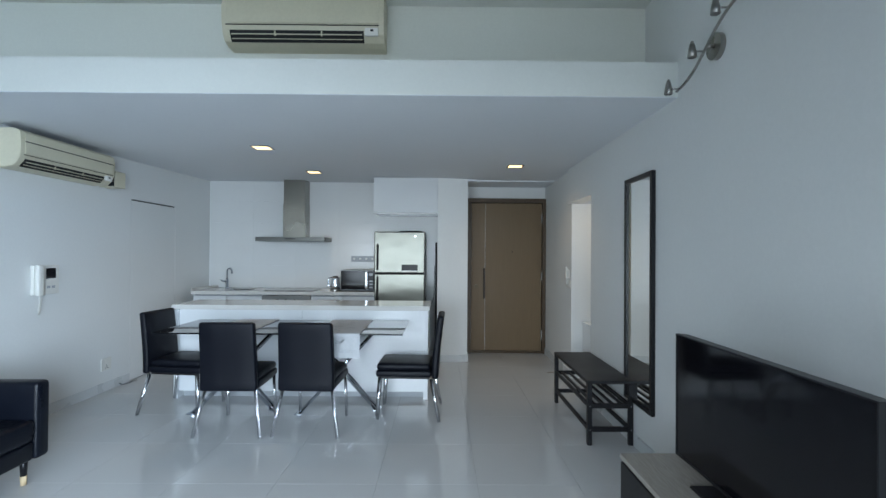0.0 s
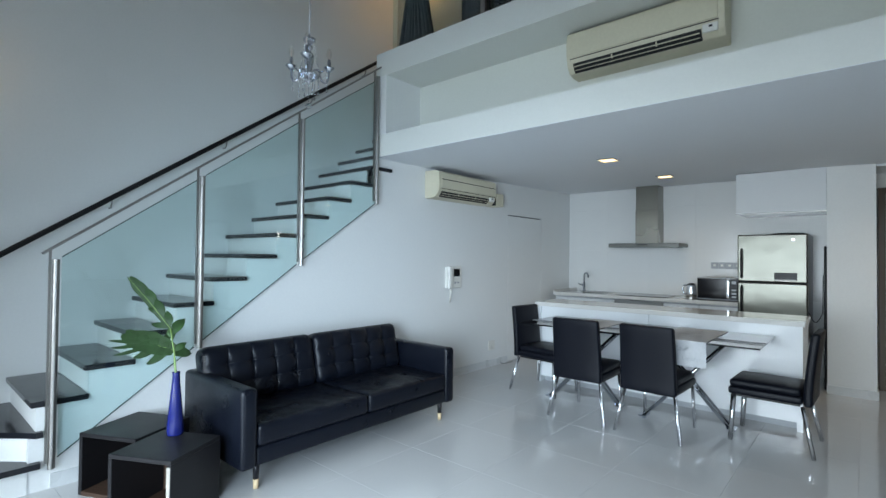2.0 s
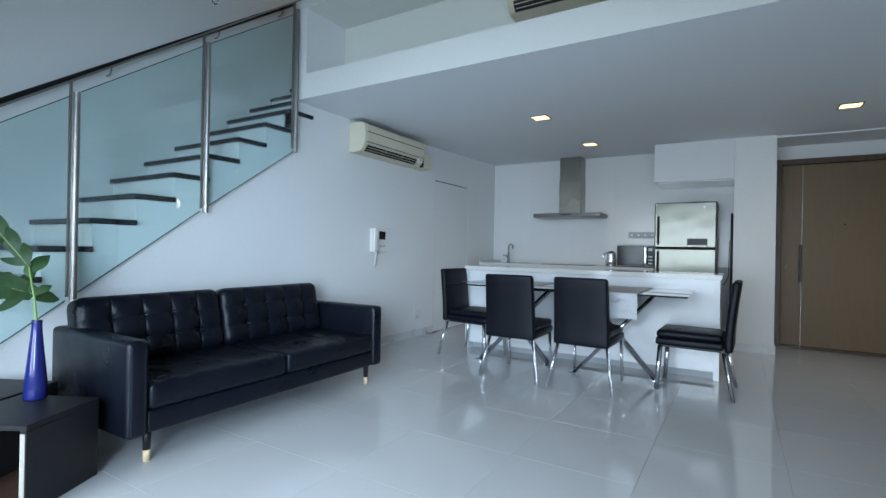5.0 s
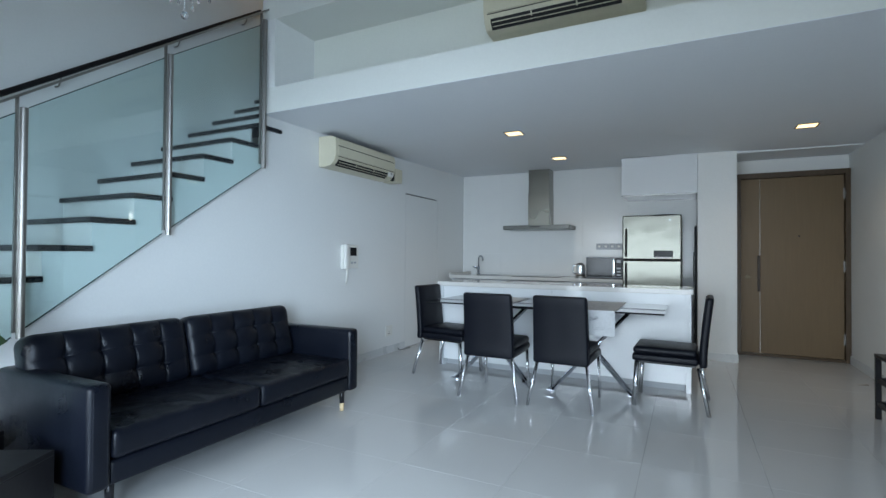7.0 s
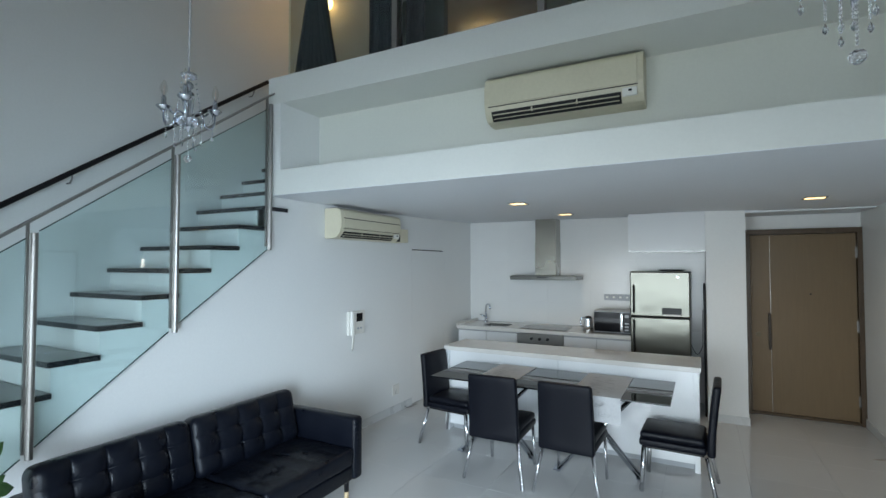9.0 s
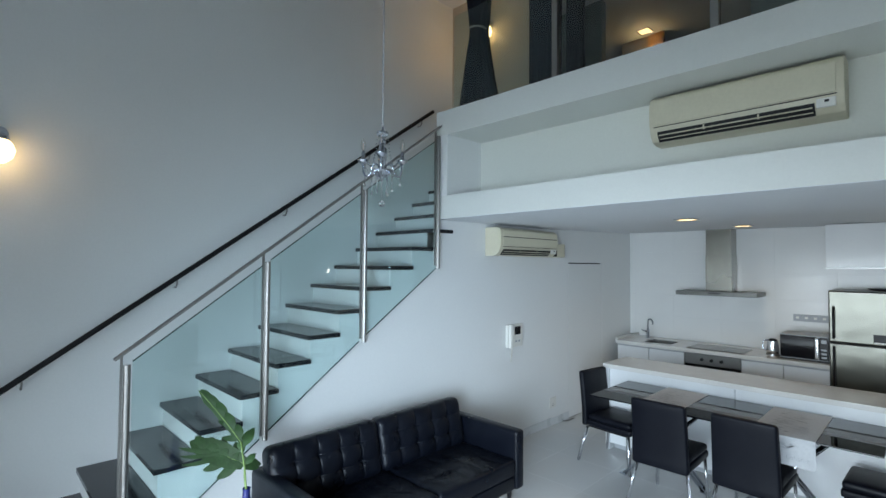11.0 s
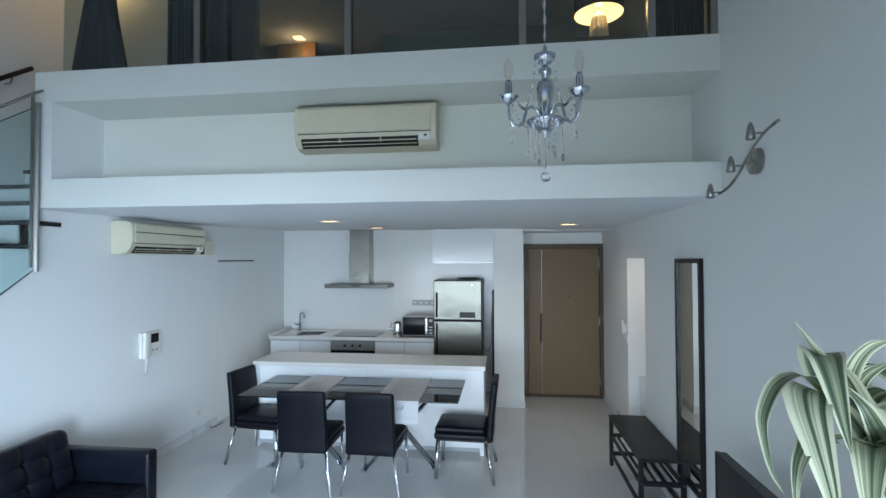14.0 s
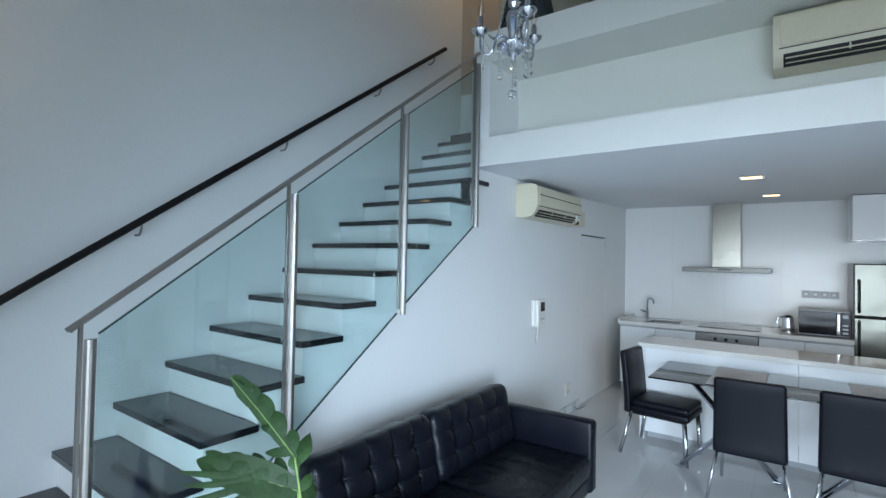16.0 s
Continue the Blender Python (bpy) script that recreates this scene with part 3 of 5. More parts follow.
wall("loft_cupboard", B((-1.62, 7.46, LOFT), (-1.262, 7.899, TOP - 0.002)), mat("loft_brown_veneer", (0.17, 0.14, 0.10), 0.35, var=0.1), "brown cupboard side in the loft")
wall("loft_rear_wall", B((-2.6, 8.0, LOFT), (-1.22, 8.08, TOP)), LOFTWALL, "beige rear wall of the loft room")
wall("loft_wardrobe_doors", B((-1.219, 7.9, LOFT), (R, 8.08, TOP)), mat("olive_grey_door", (0.15, 0.15, 0.125), 0.35, var=0.1), "olive grey wardrobe doors across the loft")
wall("loft_screen", B((0.35, 5.6, LOFT), (2.2, 5.66, 4.1)), LOFTDARK, "grey low partition in the loft")


def curtain(name, label, x1, x2, y, tie):
    ob = thing(name, label, "curtain", (0, 0, 0))
    bm = bmesh.new()
    n, rows = 60, 24
    grid = []
    for j in range(rows + 1):
        z = LOFT + 0.003 + (TOP - LOFT - 0.02) * j / rows
        w = 1.0
        if tie:
            w = 0.32 + 0.68 * min(1.0, abs(z - tie) / (0.66 if z < tie else 1.1)) ** 0.9
        c, hw = (x1 + x2) / 2, (x2 - x1) / 2 * w
        row = []
        for i in range(n + 1):
            u = i / n * 2 - 1
            row.append(bm.verts.new((c + hw * u, y + 0.028 * math.sin(i * 0.9 + 0.4 * math.sin(j * 0.3)) + 0.01 * math.sin(i * 2.3), z)))
        grid.append(row)
    for a, b in zip(grid, grid[1:]):
        for i in range(n):
            bm.faces.new((a[i], a[i + 1], b[i + 1], b[i]))
    bm.normal_update()
    bmesh.ops.solidify(bm, geom=bm.faces[:], thickness=0.004)
    part("cloth", bm, CURTAIN, ob, smooth=True)
    if tie:
        t = bmesh.new()
        tube(t, [((x1 + x2) / 2 + 0.085 * math.cos(a), y + 0.05 * math.sin(a), tie + 0.05 * math.sin(a * 0.5)) for a in [k * math.pi / 8 for k in range(17)]], 0.008, 6)
        part("tie_cord", t, CORD, ob, "pale rope tied round the curtain")
    return ob


curtain("curtain", "charcoal curtain tied with pale rope at the loft edge", -1.73, -1.275, 4.30, 3.99)
curtain("curtain", "charcoal curtain hanging straight beside a loft mullion", -0.92, -0.64, 4.28, 0)
curtain("curtain", "charcoal curtain gathered behind the first loft mullion", -0.565, -0.465, 4.28, 0)
curtain("curtain", "dark curtain hanging by the loft glass near the wall", 2.46, 2.80, 4.30, 0)


def globe_lamp(name, label, at, down):
    ob = thing(name, label, "wall lamp", at)
    s = bmesh.new()
    lathe(s, [(0.0, -0.082), (0.035, -0.076), (0.066, -0.045), (0.078, 0.0), (0.066, 0.040), (0.045, 0.062), (0.0, 0.064)], (0, 0, 0), 24)
    part("shade", s, GLOBE, ob, "lit opal glass globe", True)
    c = bmesh.new()
    lathe(c, [(0.048, 0.055), (0.05, 0.08), (0.03, 0.095), (0.0, 0.096)], (0, 0, 0), 20)
    part("cap", c, CHROME, ob, "dark chrome cap", True)
    m = bmesh.new()
    tube(m, down, 0.045, 20)
    part("mount", m, CHROME, ob, "round wall mount")
    return ob


globe_lamp("wall_lamp", "lit round opal wall lamp high above the stair foot", (SW + 0.12, 1.165, 2.54), [(-0.12, 0, 0.10), (-0.085, 0, 0.10), (-0.02, 0, 0.10)])
globe_lamp("wall_lamp", "lit round opal wall lamp on the beige loft wall", (-2.06, 5.05, 4.44), [(0, 0.10, 0.10), (0, 0.07, 0.10), (0, 0.02, 0.10)])

tl = thing("table_lamp", "lit table lamp with a black drum shade on a loft cabinet", "table lamp", (2.29, 5.0, LOFT + 0.001))
part("side_cabinet", B((-0.2, -0.2, 0), (0.2, 0.2, 0.34), 0.004), LOFTDARK, tl, "low grey cabinet")
lb = bmesh.new()
lathe(lb, [(0.0, 0.341), (0.072, 0.341), (0.074, 0.36), (0.066, 0.46), (0.055, 0.57), (0.045, 0.585), (0.012, 0.59), (0.012, 0.66)], seg=24)
for k in range(18):
    a = k * math.tau / 18
    tube(lb, [(0.074 * math.cos(a), 0.074 * math.sin(a), 0.345), (0.066 * math.cos(a), 0.066 * math.sin(a), 0.46), (0.055 * math.cos(a), 0.055 * math.sin(a), 0.57)], 0.006, 6)
part("base", lb, CERAMIC, tl, "white ribbed lamp base", True)
ls = bmesh.new()
lathe(ls, [(0.192, 0.60), (0.186, 0.86), (0.184, 0.86), (0.190, 0.60)], seg=36, caps=False)
part("shade", ls, CURTAIN, tl, "black fabric drum shade", True)
li = bmesh.new()
lathe(li, [(0.1885, 0.602), (0.1825, 0.855), (0.181, 0.855), (0.187, 0.602)], seg=36, caps=False)
part("shade_lining", li, SHADE, tl, "warm lit shade lining", True)
bl_ = bmesh.new()
lathe(bl_, [(0.0, 0.66), (0.03, 0.68), (0.035, 0.71), (0.02, 0.75), (0.0, 0.76)], seg=16)
part("light_bulb", bl_, GLOWLAMP, tl, "lit warm bulb", True)


# ---- lights in the ceiling ----
def downlight(x, y, z, label):
    ob = thing("downlight", label, "ceiling light", (x, y, z), group="recessed ceiling lights")
    f = bmesh.new()
    s, w = 0.082, 0.012
    for lo, hi in (((-s, -s, -0.006), (s, -s + w, 0.02)), ((-s, s - w, -0.006), (s, s, 0.02)), ((-s, -s + w, -0.006), (-s + w, s - w, 0.02)), ((s - w, -s + w, -0.006), (s, s - w, 0.02))):
        box(f, lo, hi, 0.002)
    part("frame", f, CHROME, ob, "square chrome frame")
    part("diffuser", B((-s + w, -s + w, -0.001), (s - w, s - w, 0.01)), GLOWLAMP, ob, "warm lit glass")
    return ob


downlight(-0.16, 5.58, CEIL_Z - 0.002, "square recessed ceiling light, lit warm, over the table")
downlight(-0.08, 7.05, CEIL_Z + 0.028, "square recessed ceiling light, lit warm, before the hood")
downlight(2.217, 6.385, CEIL_Z - 0.002, "square recessed ceiling light, lit warm, by the entrance")
downlight(-1.24, 7.3, TOP - 0.002, "recessed ceiling light, lit warm, in the loft")


# ---- air conditioners ----
def aircon(at, rz, label, width=1.03, upper_seam=False, tall=1.13):
    ob = thing("air_conditioner", label, "air conditioner", at, rz)
    ob.scale.z = tall
    # local: x along the unit, y out of the wall, z up from its foot
    def body(x1, x2, grow=0.0):
        pr = [(0.0, 0.0), (0.09, 0.0), (0.15, 0.012), (0.185, 0.05), (0.205, 0.11), (0.205, 0.20), (0.195, 0.262), (0.15, 0.285), (0.0, 0.285)]
        return prism(bmesh.new(), [(y + grow, z) for y, z in pr], "x", x1, x2)
    b = body(-width / 2, width / 2)
    bmesh.ops.bevel(b, geom=b.edges[:], offset=0.004, segments=2, affect="EDGES")
    part("body", b, BEIGE, ob, "aged ivory plastic casing")
    part("front_panel", B((-width / 2 + 0.035, 0.204, 0.10), (width / 2 - 0.035, 0.2115, 0.25), 0.002), BEIGE, ob)
    part("seam", B((-width / 2 + 0.03, 0.2035, 0.090), (width / 2 - 0.03, 0.2085, 0.094)), DARKGAP, ob, "dark seam under the panel")
    s = prism(bmesh.new(), [(0.150, 0.0135), (0.184, 0.0475), (0.192, 0.066), (0.1955, 0.065), (0.189, 0.0445), (0.156, 0.008)], "x", -width / 2 + 0.13, width / 2 - 0.05)
    part("air_slot", s, DARKGAP, ob, "dark air outlet")
    for y1, z1, y2, z2 in ((0.1915, 0.0450, 0.1965, 0.0412), (0.171, 0.0250, 0.1765, 0.0225)):
        part("louvre", prism(bmesh.new(), [(y1 - 0.003, z1), (y1, z1 + 0.002), (y2, z2), (y2 - 0.003, z2 - 0.002)], "x", -width / 2 + 0.14, width / 2 - 0.06), BEIGE, ob, "ivory louvre blade")
    for x in (-0.12, 0.18):
        part("louvre_clip", B((x - 0.004, 0.183, 0.036), (x + 0.004, 0.1965, 0.062)), BEIGE, ob)
    part("air_intake", B((-width / 2 + 0.03, 0.03, 0.2852), (width / 2 - 0.03, 0.14, 0.2865)), DARKGAP, ob, "dark intake grille on top")
    if upper_seam:
        part("seam", B((-width / 2 + 0.03, 0.2117, 0.186), (width / 2 - 0.03, 0.2135, 0.193)), DARKGAP, ob, "dark seam along the panel top")
    part("control_plate", B((-width / 2 + 0.035, 0.188, 0.034), (-width / 2 + 0.122, 0.2058, 0.080), 0.003), IVORY, ob, "pale control plate")
    part("indicator", B((-width / 2 + 0.065, 0.2062, 0.058), (-width / 2 + 0.085, 0.208, 0.070)), BLACKP, ob)
    return ob


aircon((0.535, FACE + 0.459, 2.712), 180, "aged ivory split air conditioner in the long recess", 1.04)
aircon((L + 0.001, 5.30, 1.966), -90, "aged ivory split air conditioner high on the white wall", 1.02, True, 1.0)
ab = bmesh.new()
box(ab, (L + 0.001, 5.88, 1.967), (L + 0.165, 6.03, 2.12), 0.006)
jb = thing("pipe_box", "ivory plastic pipe cover beside the air conditioner", "pipe cover")
part("cover", ab, BEIGE, jb)
part("knob", B((L + 0.11, 5.858, 1.975), (L + 0.155, 5.8795, 2.075), 0.003), DARKGAP, jb)


# ---- things on the walls ----
ic = thing("intercom", "white door intercom handset with a small dark display on the wall", "intercom", (L, 5.26, 1.0))
part("base", B((0.001, -0.13, 0.0), (0.030, 0.13, 0.24), 0.006, 2), IVORY, ic, "white plastic base")
hs = bmesh.new()
pad(hs, (0.030, -0.125, -0.005), (0.065, -0.06, 0.245), 0.014, (1, 1, 4))
part("handset", hs, IVORY, ic, "white handset", True)
part("screen", B((0.0301, -0.01, 0.13), (0.033, 0.09, 0.215)), SCREEN, ic, "small dark display")
part("button", box(B((0.0301, 0.0, 0.05), (0.034, 0.03, 0.07)), (0.0301, 0.05, 0.05), (0.034, 0.08, 0.07)), WHITEGREY, ic)
cd = bmesh.new()
tube(cd, [(0.045, -0.09, 0.0), (0.045, -0.088, -0.06), (0.03, -0.08, -0.13), (0.02, -0.065, -0.155), (0.018, -0.05, -0.12), (0.02, -0.04, -0.02), (0.02, -0.04, 0.002)], 0.005, 8)
part("cord", cd, IVORY, ic, "curled white cord", True)

so = thing("wall_socket", "white square wall socket above the skirting", "socket", (L, 6.02, 0.20))
part("plate", B((0.001, -0.07, 0.0), (0.010, 0.07, 0.12), 0.003), IVORY, so)
part("rocker", B((0.0101, -0.02, 0.07), (0.014, 0.02, 0.10), 0.002), IVORY, so)
part("pin_hole", box(box(B((0.0101, -0.018, 0.02), (0.0108, -0.010, 0.03)), (0.0101, 0.010, 0.02), (0.0108, 0.018, 0.03)), (0.0101, -0.004, 0.04), (0.0108, 0.004, 0.054)), DARKGAP, so)

for y0, z0 in ((6.74, 0.98), (6.66, 0.98)):
    sw = thing("light_switch", "white switch plate on the wall beside the passage", "switch", (R2, y0, z0), group="light switches")
    part("plate", B((-0.010, -0.045, 0.0), (-0.001, 0.045, 0.09), 0.003), IVORY, sw)
    part("rocker", B((-0.014, -0.02, 0.02), (-0.0101, 0.02, 0.07), 0.002), IVORY, sw)

hp = thing("intercom", "small white handset on its hook on the wall beside the passage", "intercom", (R2, 6.70, 1.085))
part("base", B((-0.022, -0.03, 0.0), (-0.001, 0.03, 0.10), 0.005, 2), IVORY, hp, "white plastic base")
part("handset", pad(bmesh.new(), (-0.045, -0.020, 0.0), (-0.0225, 0.020, 0.135), 0.009, (1, 1, 4)), IVORY, hp, "white handset", True)
part("cord", tube(bmesh.new(), [(-0.03, 0.0, 0.002), (-0.03, 0.004, -0.05), (-0.024, 0.016, -0.08), (-0.018, 0.026, -0.04), (-0.012, 0.026, 0.001)], 0.0035, 6), IVORY, hp, "thin white cord", True)

mi = thing("wall_mirror", "tall narrow mirror in a black wooden frame on the white wall", "mirror", (R, 4.635, 0.31))
MW, MH, FW = 0.235, 1.60, 0.032
part("frame", box(box(box(B((-0.028, -MW, 0), (-0.001, -MW + FW, MH), 0.002), (-0.028, MW - FW, 0), (-0.001, MW, MH), 0.002), (-0.028, -MW + FW, 0), (-0.001, MW - FW, FW), 0.002), (-0.028, -MW + FW, MH - FW), (-0.001, MW - FW, MH), 0.002), BLACKP, mi, "black frame")
part("mirror_glass", B((-0.016, -MW + FW, FW), (-0.010, MW - FW, MH - FW)), MIRROR, mi)

sp = thing("spot_rail", "steel wall spotlight bar with a curved rod and three heads", "wall spotlight", (R, 3.69, 2.41))
c = bmesh.new()
tube(c, [(-0.001, 0, 0), (-0.028, 0, 0)], 0.066, 28)
part("wall_plate", c, NICKEL, sp, "round brushed steel plate")
rd = []
for i in range(25):
    t = -1 + i / 12
    rd.append((-0.062, t * 0.31, -t * 0.125 - 0.028 * math.sin(t * math.pi)))
c = bmesh.new()
tube(c, rd, 0.0075, 10)
tube(c, [(-0.028, 0, 0), (-0.062, 0, 0)], 0.01, 10)
part("rod", c, NICKEL, sp, "S-curved rod", True)
for y, z, tilt in ((-0.19, 0.115, 0.2), (0.02, 0.03, -0.9), (0.275, -0.09, 0.15)):
    c = bmesh.new()
    zr = min(rd, key=lambda p: abs(p[1] - y))[2]
    tube(c, [(-0.062, y, zr), (-0.115, y, zr)], 0.005, 8)
    lathe(c, [(0.0, 0.066), (0.007, 0.061), (0.014, 0.042), (0.020, 0.012), (0.023, -0.018), (0.020, -0.020), (0.016, -0.012), (0.0, -0.010)], (-0.125, y, zr - 0.012), 18)
    part("spot_head", c, NICKEL, sp, "small bullet-shaped lamp head", True)


# ---- chandeliers ----
def chandelier(name, at, turn, label):
    ob = thing(name, label, "chandelier", at, turn, group="chandeliers")
    ob.scale = (0.87, 0.87, 0.87)
    drop_h = (TOP - at[2]) / 0.87
    # local: z = 0 at the lowest crystal's top, stem above
    b = bmesh.new()
    lathe(b, [(0.0, 0.132), (0.006, 0.134), (0.009, 0.148), (0.020, 0.158), (0.040, 0.170), (0.064, 0.190), (0.070, 0.198), (0.062, 0.203), (0.02, 0.205), (0.016, 0.215), (0.020, 0.235), (0.030, 0.30), (0.032, 0.335), (0.025, 0.36), (0.012, 0.368), (0.012, 0.38), (0.024, 0.395), (0.024, 0.41), (0.012, 0.425), (0.012, 0.435), (0.034, 0.455), (0.040, 0.472), (0.035, 0.476), (0.008, 0.478), (0.006, 0.51), (0.0, 0.512)], seg=24)
    for v in b.verts:
        if v.co.z > 0.205:
            v.co.z = 0.205 + (v.co.z - 0.205) * 0.87
    part("stem", b, CHROME, ob, "turned chrome stem with a fluted bowl", True)
    fl = bmesh.new()
    for k in range(24):
        a = 2 * math.pi * k / 24
        ca, sa = math.cos(a), math.sin(a)
        tube(fl, [(0.024 * ca, 0.024 * sa, 0.159), (0.046 * ca, 0.046 * sa, 0.173), (0.069 * ca, 0.069 * sa, 0.193)], 0.0026, 6)
        tube(fl, [(0.022 * ca, 0.022 * sa, 0.411), (0.039 * ca, 0.039 * sa, 0.430)], 0.0024, 6)
    tagged(part("fluting", fl, CHROME, ob, smooth=True), kind="stuff")
    ch = bmesh.new()
    z = 0.470
    k = 0
    while z < drop_h - 0.02:
        a0 = (0.006, 0) if k % 2 == 0 else (0, 0.006)
        pts = [(a0[0] * math.cos(t), a0[1] * math.cos(t), z + 0.014 + 0.017 * math.sin(t)) for t in [i * math.pi / 4 for i in range(9)]]
        tube(ch, pts, 0.0016, 4, caps=False)
        z += 0.029
        k += 1
    part("chain", ch, CHROME, ob, "thin chrome chain")
    wr = bmesh.new()
    tube(wr, [(0.0, 0.0, 0.47), (0.0, 0.0, drop_h - 0.001)], 0.0022, 6)
    lathe(wr, [(0.05, drop_h - 0.03), (0.055, drop_h - 0.001)], seg=16)
    part("cable", wr, CERAMIC, ob, "pale cable and ceiling cup")

    def drop(bm, p, n, gap=0.0105, r=0.0045):
        x, y, z = p
        for i in range(n):
            bmesh.ops.create_uvsphere(bm, u_segments=6, v_segments=4, radius=r, matrix=Matrix.Translation((x, y, z - i * gap)))
        return z - n * gap
    crystals = bmesh.new()
    for k in range(3):
        a = 2 * math.pi * k / 3
        ca, sa = math.cos(a), math.sin(a)
        P = lambda r, zz: (r * ca, r * sa, zz)
        arm = bmesh.new()
        pts = [P(0.02, 0.205), P(0.032, 0.235), P(0.052, 0.247), P(0.072, 0.235), P(0.080, 0.21), P(0.086, 0.185), P(0.105, 0.170), P(0.128, 0.176), P(0.140, 0.20), P(0.142, 0.235), P(0.142, 0.25)]
        fine = []
        for i in range(len(pts) - 1):
            for f in (0, 0.5):
                fine.append([p * (1 - f) + q * f for p, q in zip(pts[i], pts[i + 1])])
        fine.append(pts[-1])
        tube(arm, fine, 0.0058, 10)
        cx_, cy_ = 0.142 * ca, 0.142 * sa
        lathe(arm, [(0.006, 0.248), (0.02, 0.258), (0.036, 0.272), (0.038, 0.278), (0.030, 0.281), (0.013, 0.283), (0.0125, 0.325), (0.009, 0.327), (0.009, 0.335), (0.0, 0.336)], (cx_, cy_, 0), 18)
        part("arm", arm, CHROME, ob, "curved chrome arm with a candle cup", True)
        bl = bmesh.new()
        lathe(bl, [(0.007, 0.3365), (0.013, 0.348), (0.0175, 0.365), (0.016, 0.385), (0.009, 0.405), (0.002, 0.418), (0.0, 0.419)], (cx_, cy_, 0), 14)
        o = part("bulb", bl, CLEARBULB, ob, "clear candle bulb, unlit", True)
        o.visible_shadow = False
        fi = bmesh.new()
        tube(fi, [(cx_, cy_, 0.338), (cx_, cy_, 0.37), (cx_ + 0.004, cy_, 0.388)], 0.0022, 6)
        part("filament", fi, LEDW, ob)
        # bead strings: crown to cup and drops under the cup and the bowl
        for i in range(19):
            t = i / 18
            r = 0.036 + (0.105 - 0.036) * t
            zz = 0.425 - 0.17 * t - 0.11 * math.sin(math.pi * t) * (1 - 0.3 * t)
            bmesh.ops.create_uvsphere(crystals, u_segments=6, v_segments=4, radius=0.0058, matrix=Matrix.Translation((r * ca, r * sa, zz)))
        for i in range(10):
            t = i / 9
            bmesh.ops.create_uvsphere(crystals, u_segments=6, v_segments=4, radius=0.0042, matrix=Matrix.Translation(((0.135 - 0.07 * t) * ca, (0.135 - 0.07 * t) * sa, 0.262 - 0.075 * math.sin(math.pi * t * 0.6) - 0.02 * t)))
        for rr, zz, nn, off in ((0.128, 0.262, 12, 0.0), (0.062, 0.178, 10, 0.5), (0.062, 0.178, 8, -0.5)):
            a2 = a + off
            x, y = rr * math.cos(a2), rr * math.sin(a2)
            ze = drop(crystals, (x, y, zz), nn)
            lathe(crystals, [(0.0, 0.002), (0.0065, -0.012), (0.008, -0.02), (0.0, -0.030)], (x, y, ze), 6)
    ze = drop(crystals, (0, 0, 0.128), 10, 0.0115, 0.0044)
    bmesh.ops.create_icosphere(crystals, subdivisions=2, radius=0.020, matrix=Matrix.Translation((0, 0, -0.008)))
    o = part("crystal_drop", crystals, CRYSTAL, ob, "strings of clear cut crystals")
    o["kind"] = "stuff"
    return ob


chandelier("chandelier", (-0.71, 2.63, 2.205), 80, "small chrome chandelier with crystal drops hanging before the stair")
chandelier("chandelier", (1.655, 2.585, 2.178), 80, "small chrome chandelier with crystal drops hanging before the recess")


# ---- sofa ----
def tuft(cols, rows, depth, axis_u=1, axis_w=2, face=0, sign=1):
    def f(u, v, w, p):
        c = (u, v, w)
        a, b, k = c[axis_u], c[axis_w], c[face]
        amt = k if sign > 0 else 1 - k
        if amt > 0.6:
            ga, gb = abs(math.sin(math.pi * a * cols)), abs(math.sin(math.pi * b * rows))
            fa, fb = ga ** 0.42, gb ** 0.5
            fold = 0.10 * math.exp(-(ga / 0.10) ** 2) + 0.05 * math.exp(-(gb / 0.08) ** 2)
            pucker = 0.07 * math.sin(11 * math.atan2(math.sin(math.pi * b * rows), math.sin(math.pi * a * cols) + 1e-6)) * math.exp(-((ga * ga + gb * gb) / 0.35))
            d = depth * (0.70 * (1 - fa) + 0.24 * (1 - fb) + 0.8 * (1 - fa) * (1 - fb) - fold + pucker)
            edge = min(1.0, min(a, 1 - a) * 12) * min(1.0, min(b, 1 - b) * 8)
            p = p.copy()
            p[face] -= sign * d * edge
            p[face] += sign * 0.018 * math.sin(math.pi * min(1, max(0, a))) * math.sin(math.pi * min(1, max(0, b)))
        return p
    return f


sofa = thing("sofa", "two-seat black leather sofa with tufted back cushions and wood-tipped legs", "sofa", (-1.278, 3.275, -0.052), 0.5)
# local: x out of the wall towards the room, y along the sofa
HX, HY = 0.385, 0.922
part("base", pad(bmesh.new(), (-HX + 0.02, -HY + 0.10, 0.20), (HX - 0.015, HY - 0.10, 0.305), 0.018, (1, 1, 1)), LEATHER, sofa, "black leather-covered base", True)
for s in (-1, 1):
    y1, y2 = sorted((s * HY, s * (HY - 0.10)))
    part("arm", pad(bmesh.new(), (-HX, y1, 0.195), (HX, y2, 0.645), 0.028, (6, 1, 4)), LEATHER, sofa, "slim black leather arm", True)
    sm = bmesh.new()
    for yy in (y1 + 0.022, y2 - 0.022):
        tube(sm, [(HX - 0.004, yy, 0.215), (HX - 0.004, yy, 0.62), (HX - 0.03, yy, 0.638)], 0.0035, 6)
    part("piping", sm, LEATHER, sofa, "raised leather seam")
part("back_rest", pad(bmesh.new(), (-HX, -HY + 0.101, 0.20), (-HX + 0.13, HY - 0.101, 0.645), 0.03, (1, 6, 3)), LEATHER, sofa, "low black leather back", True)


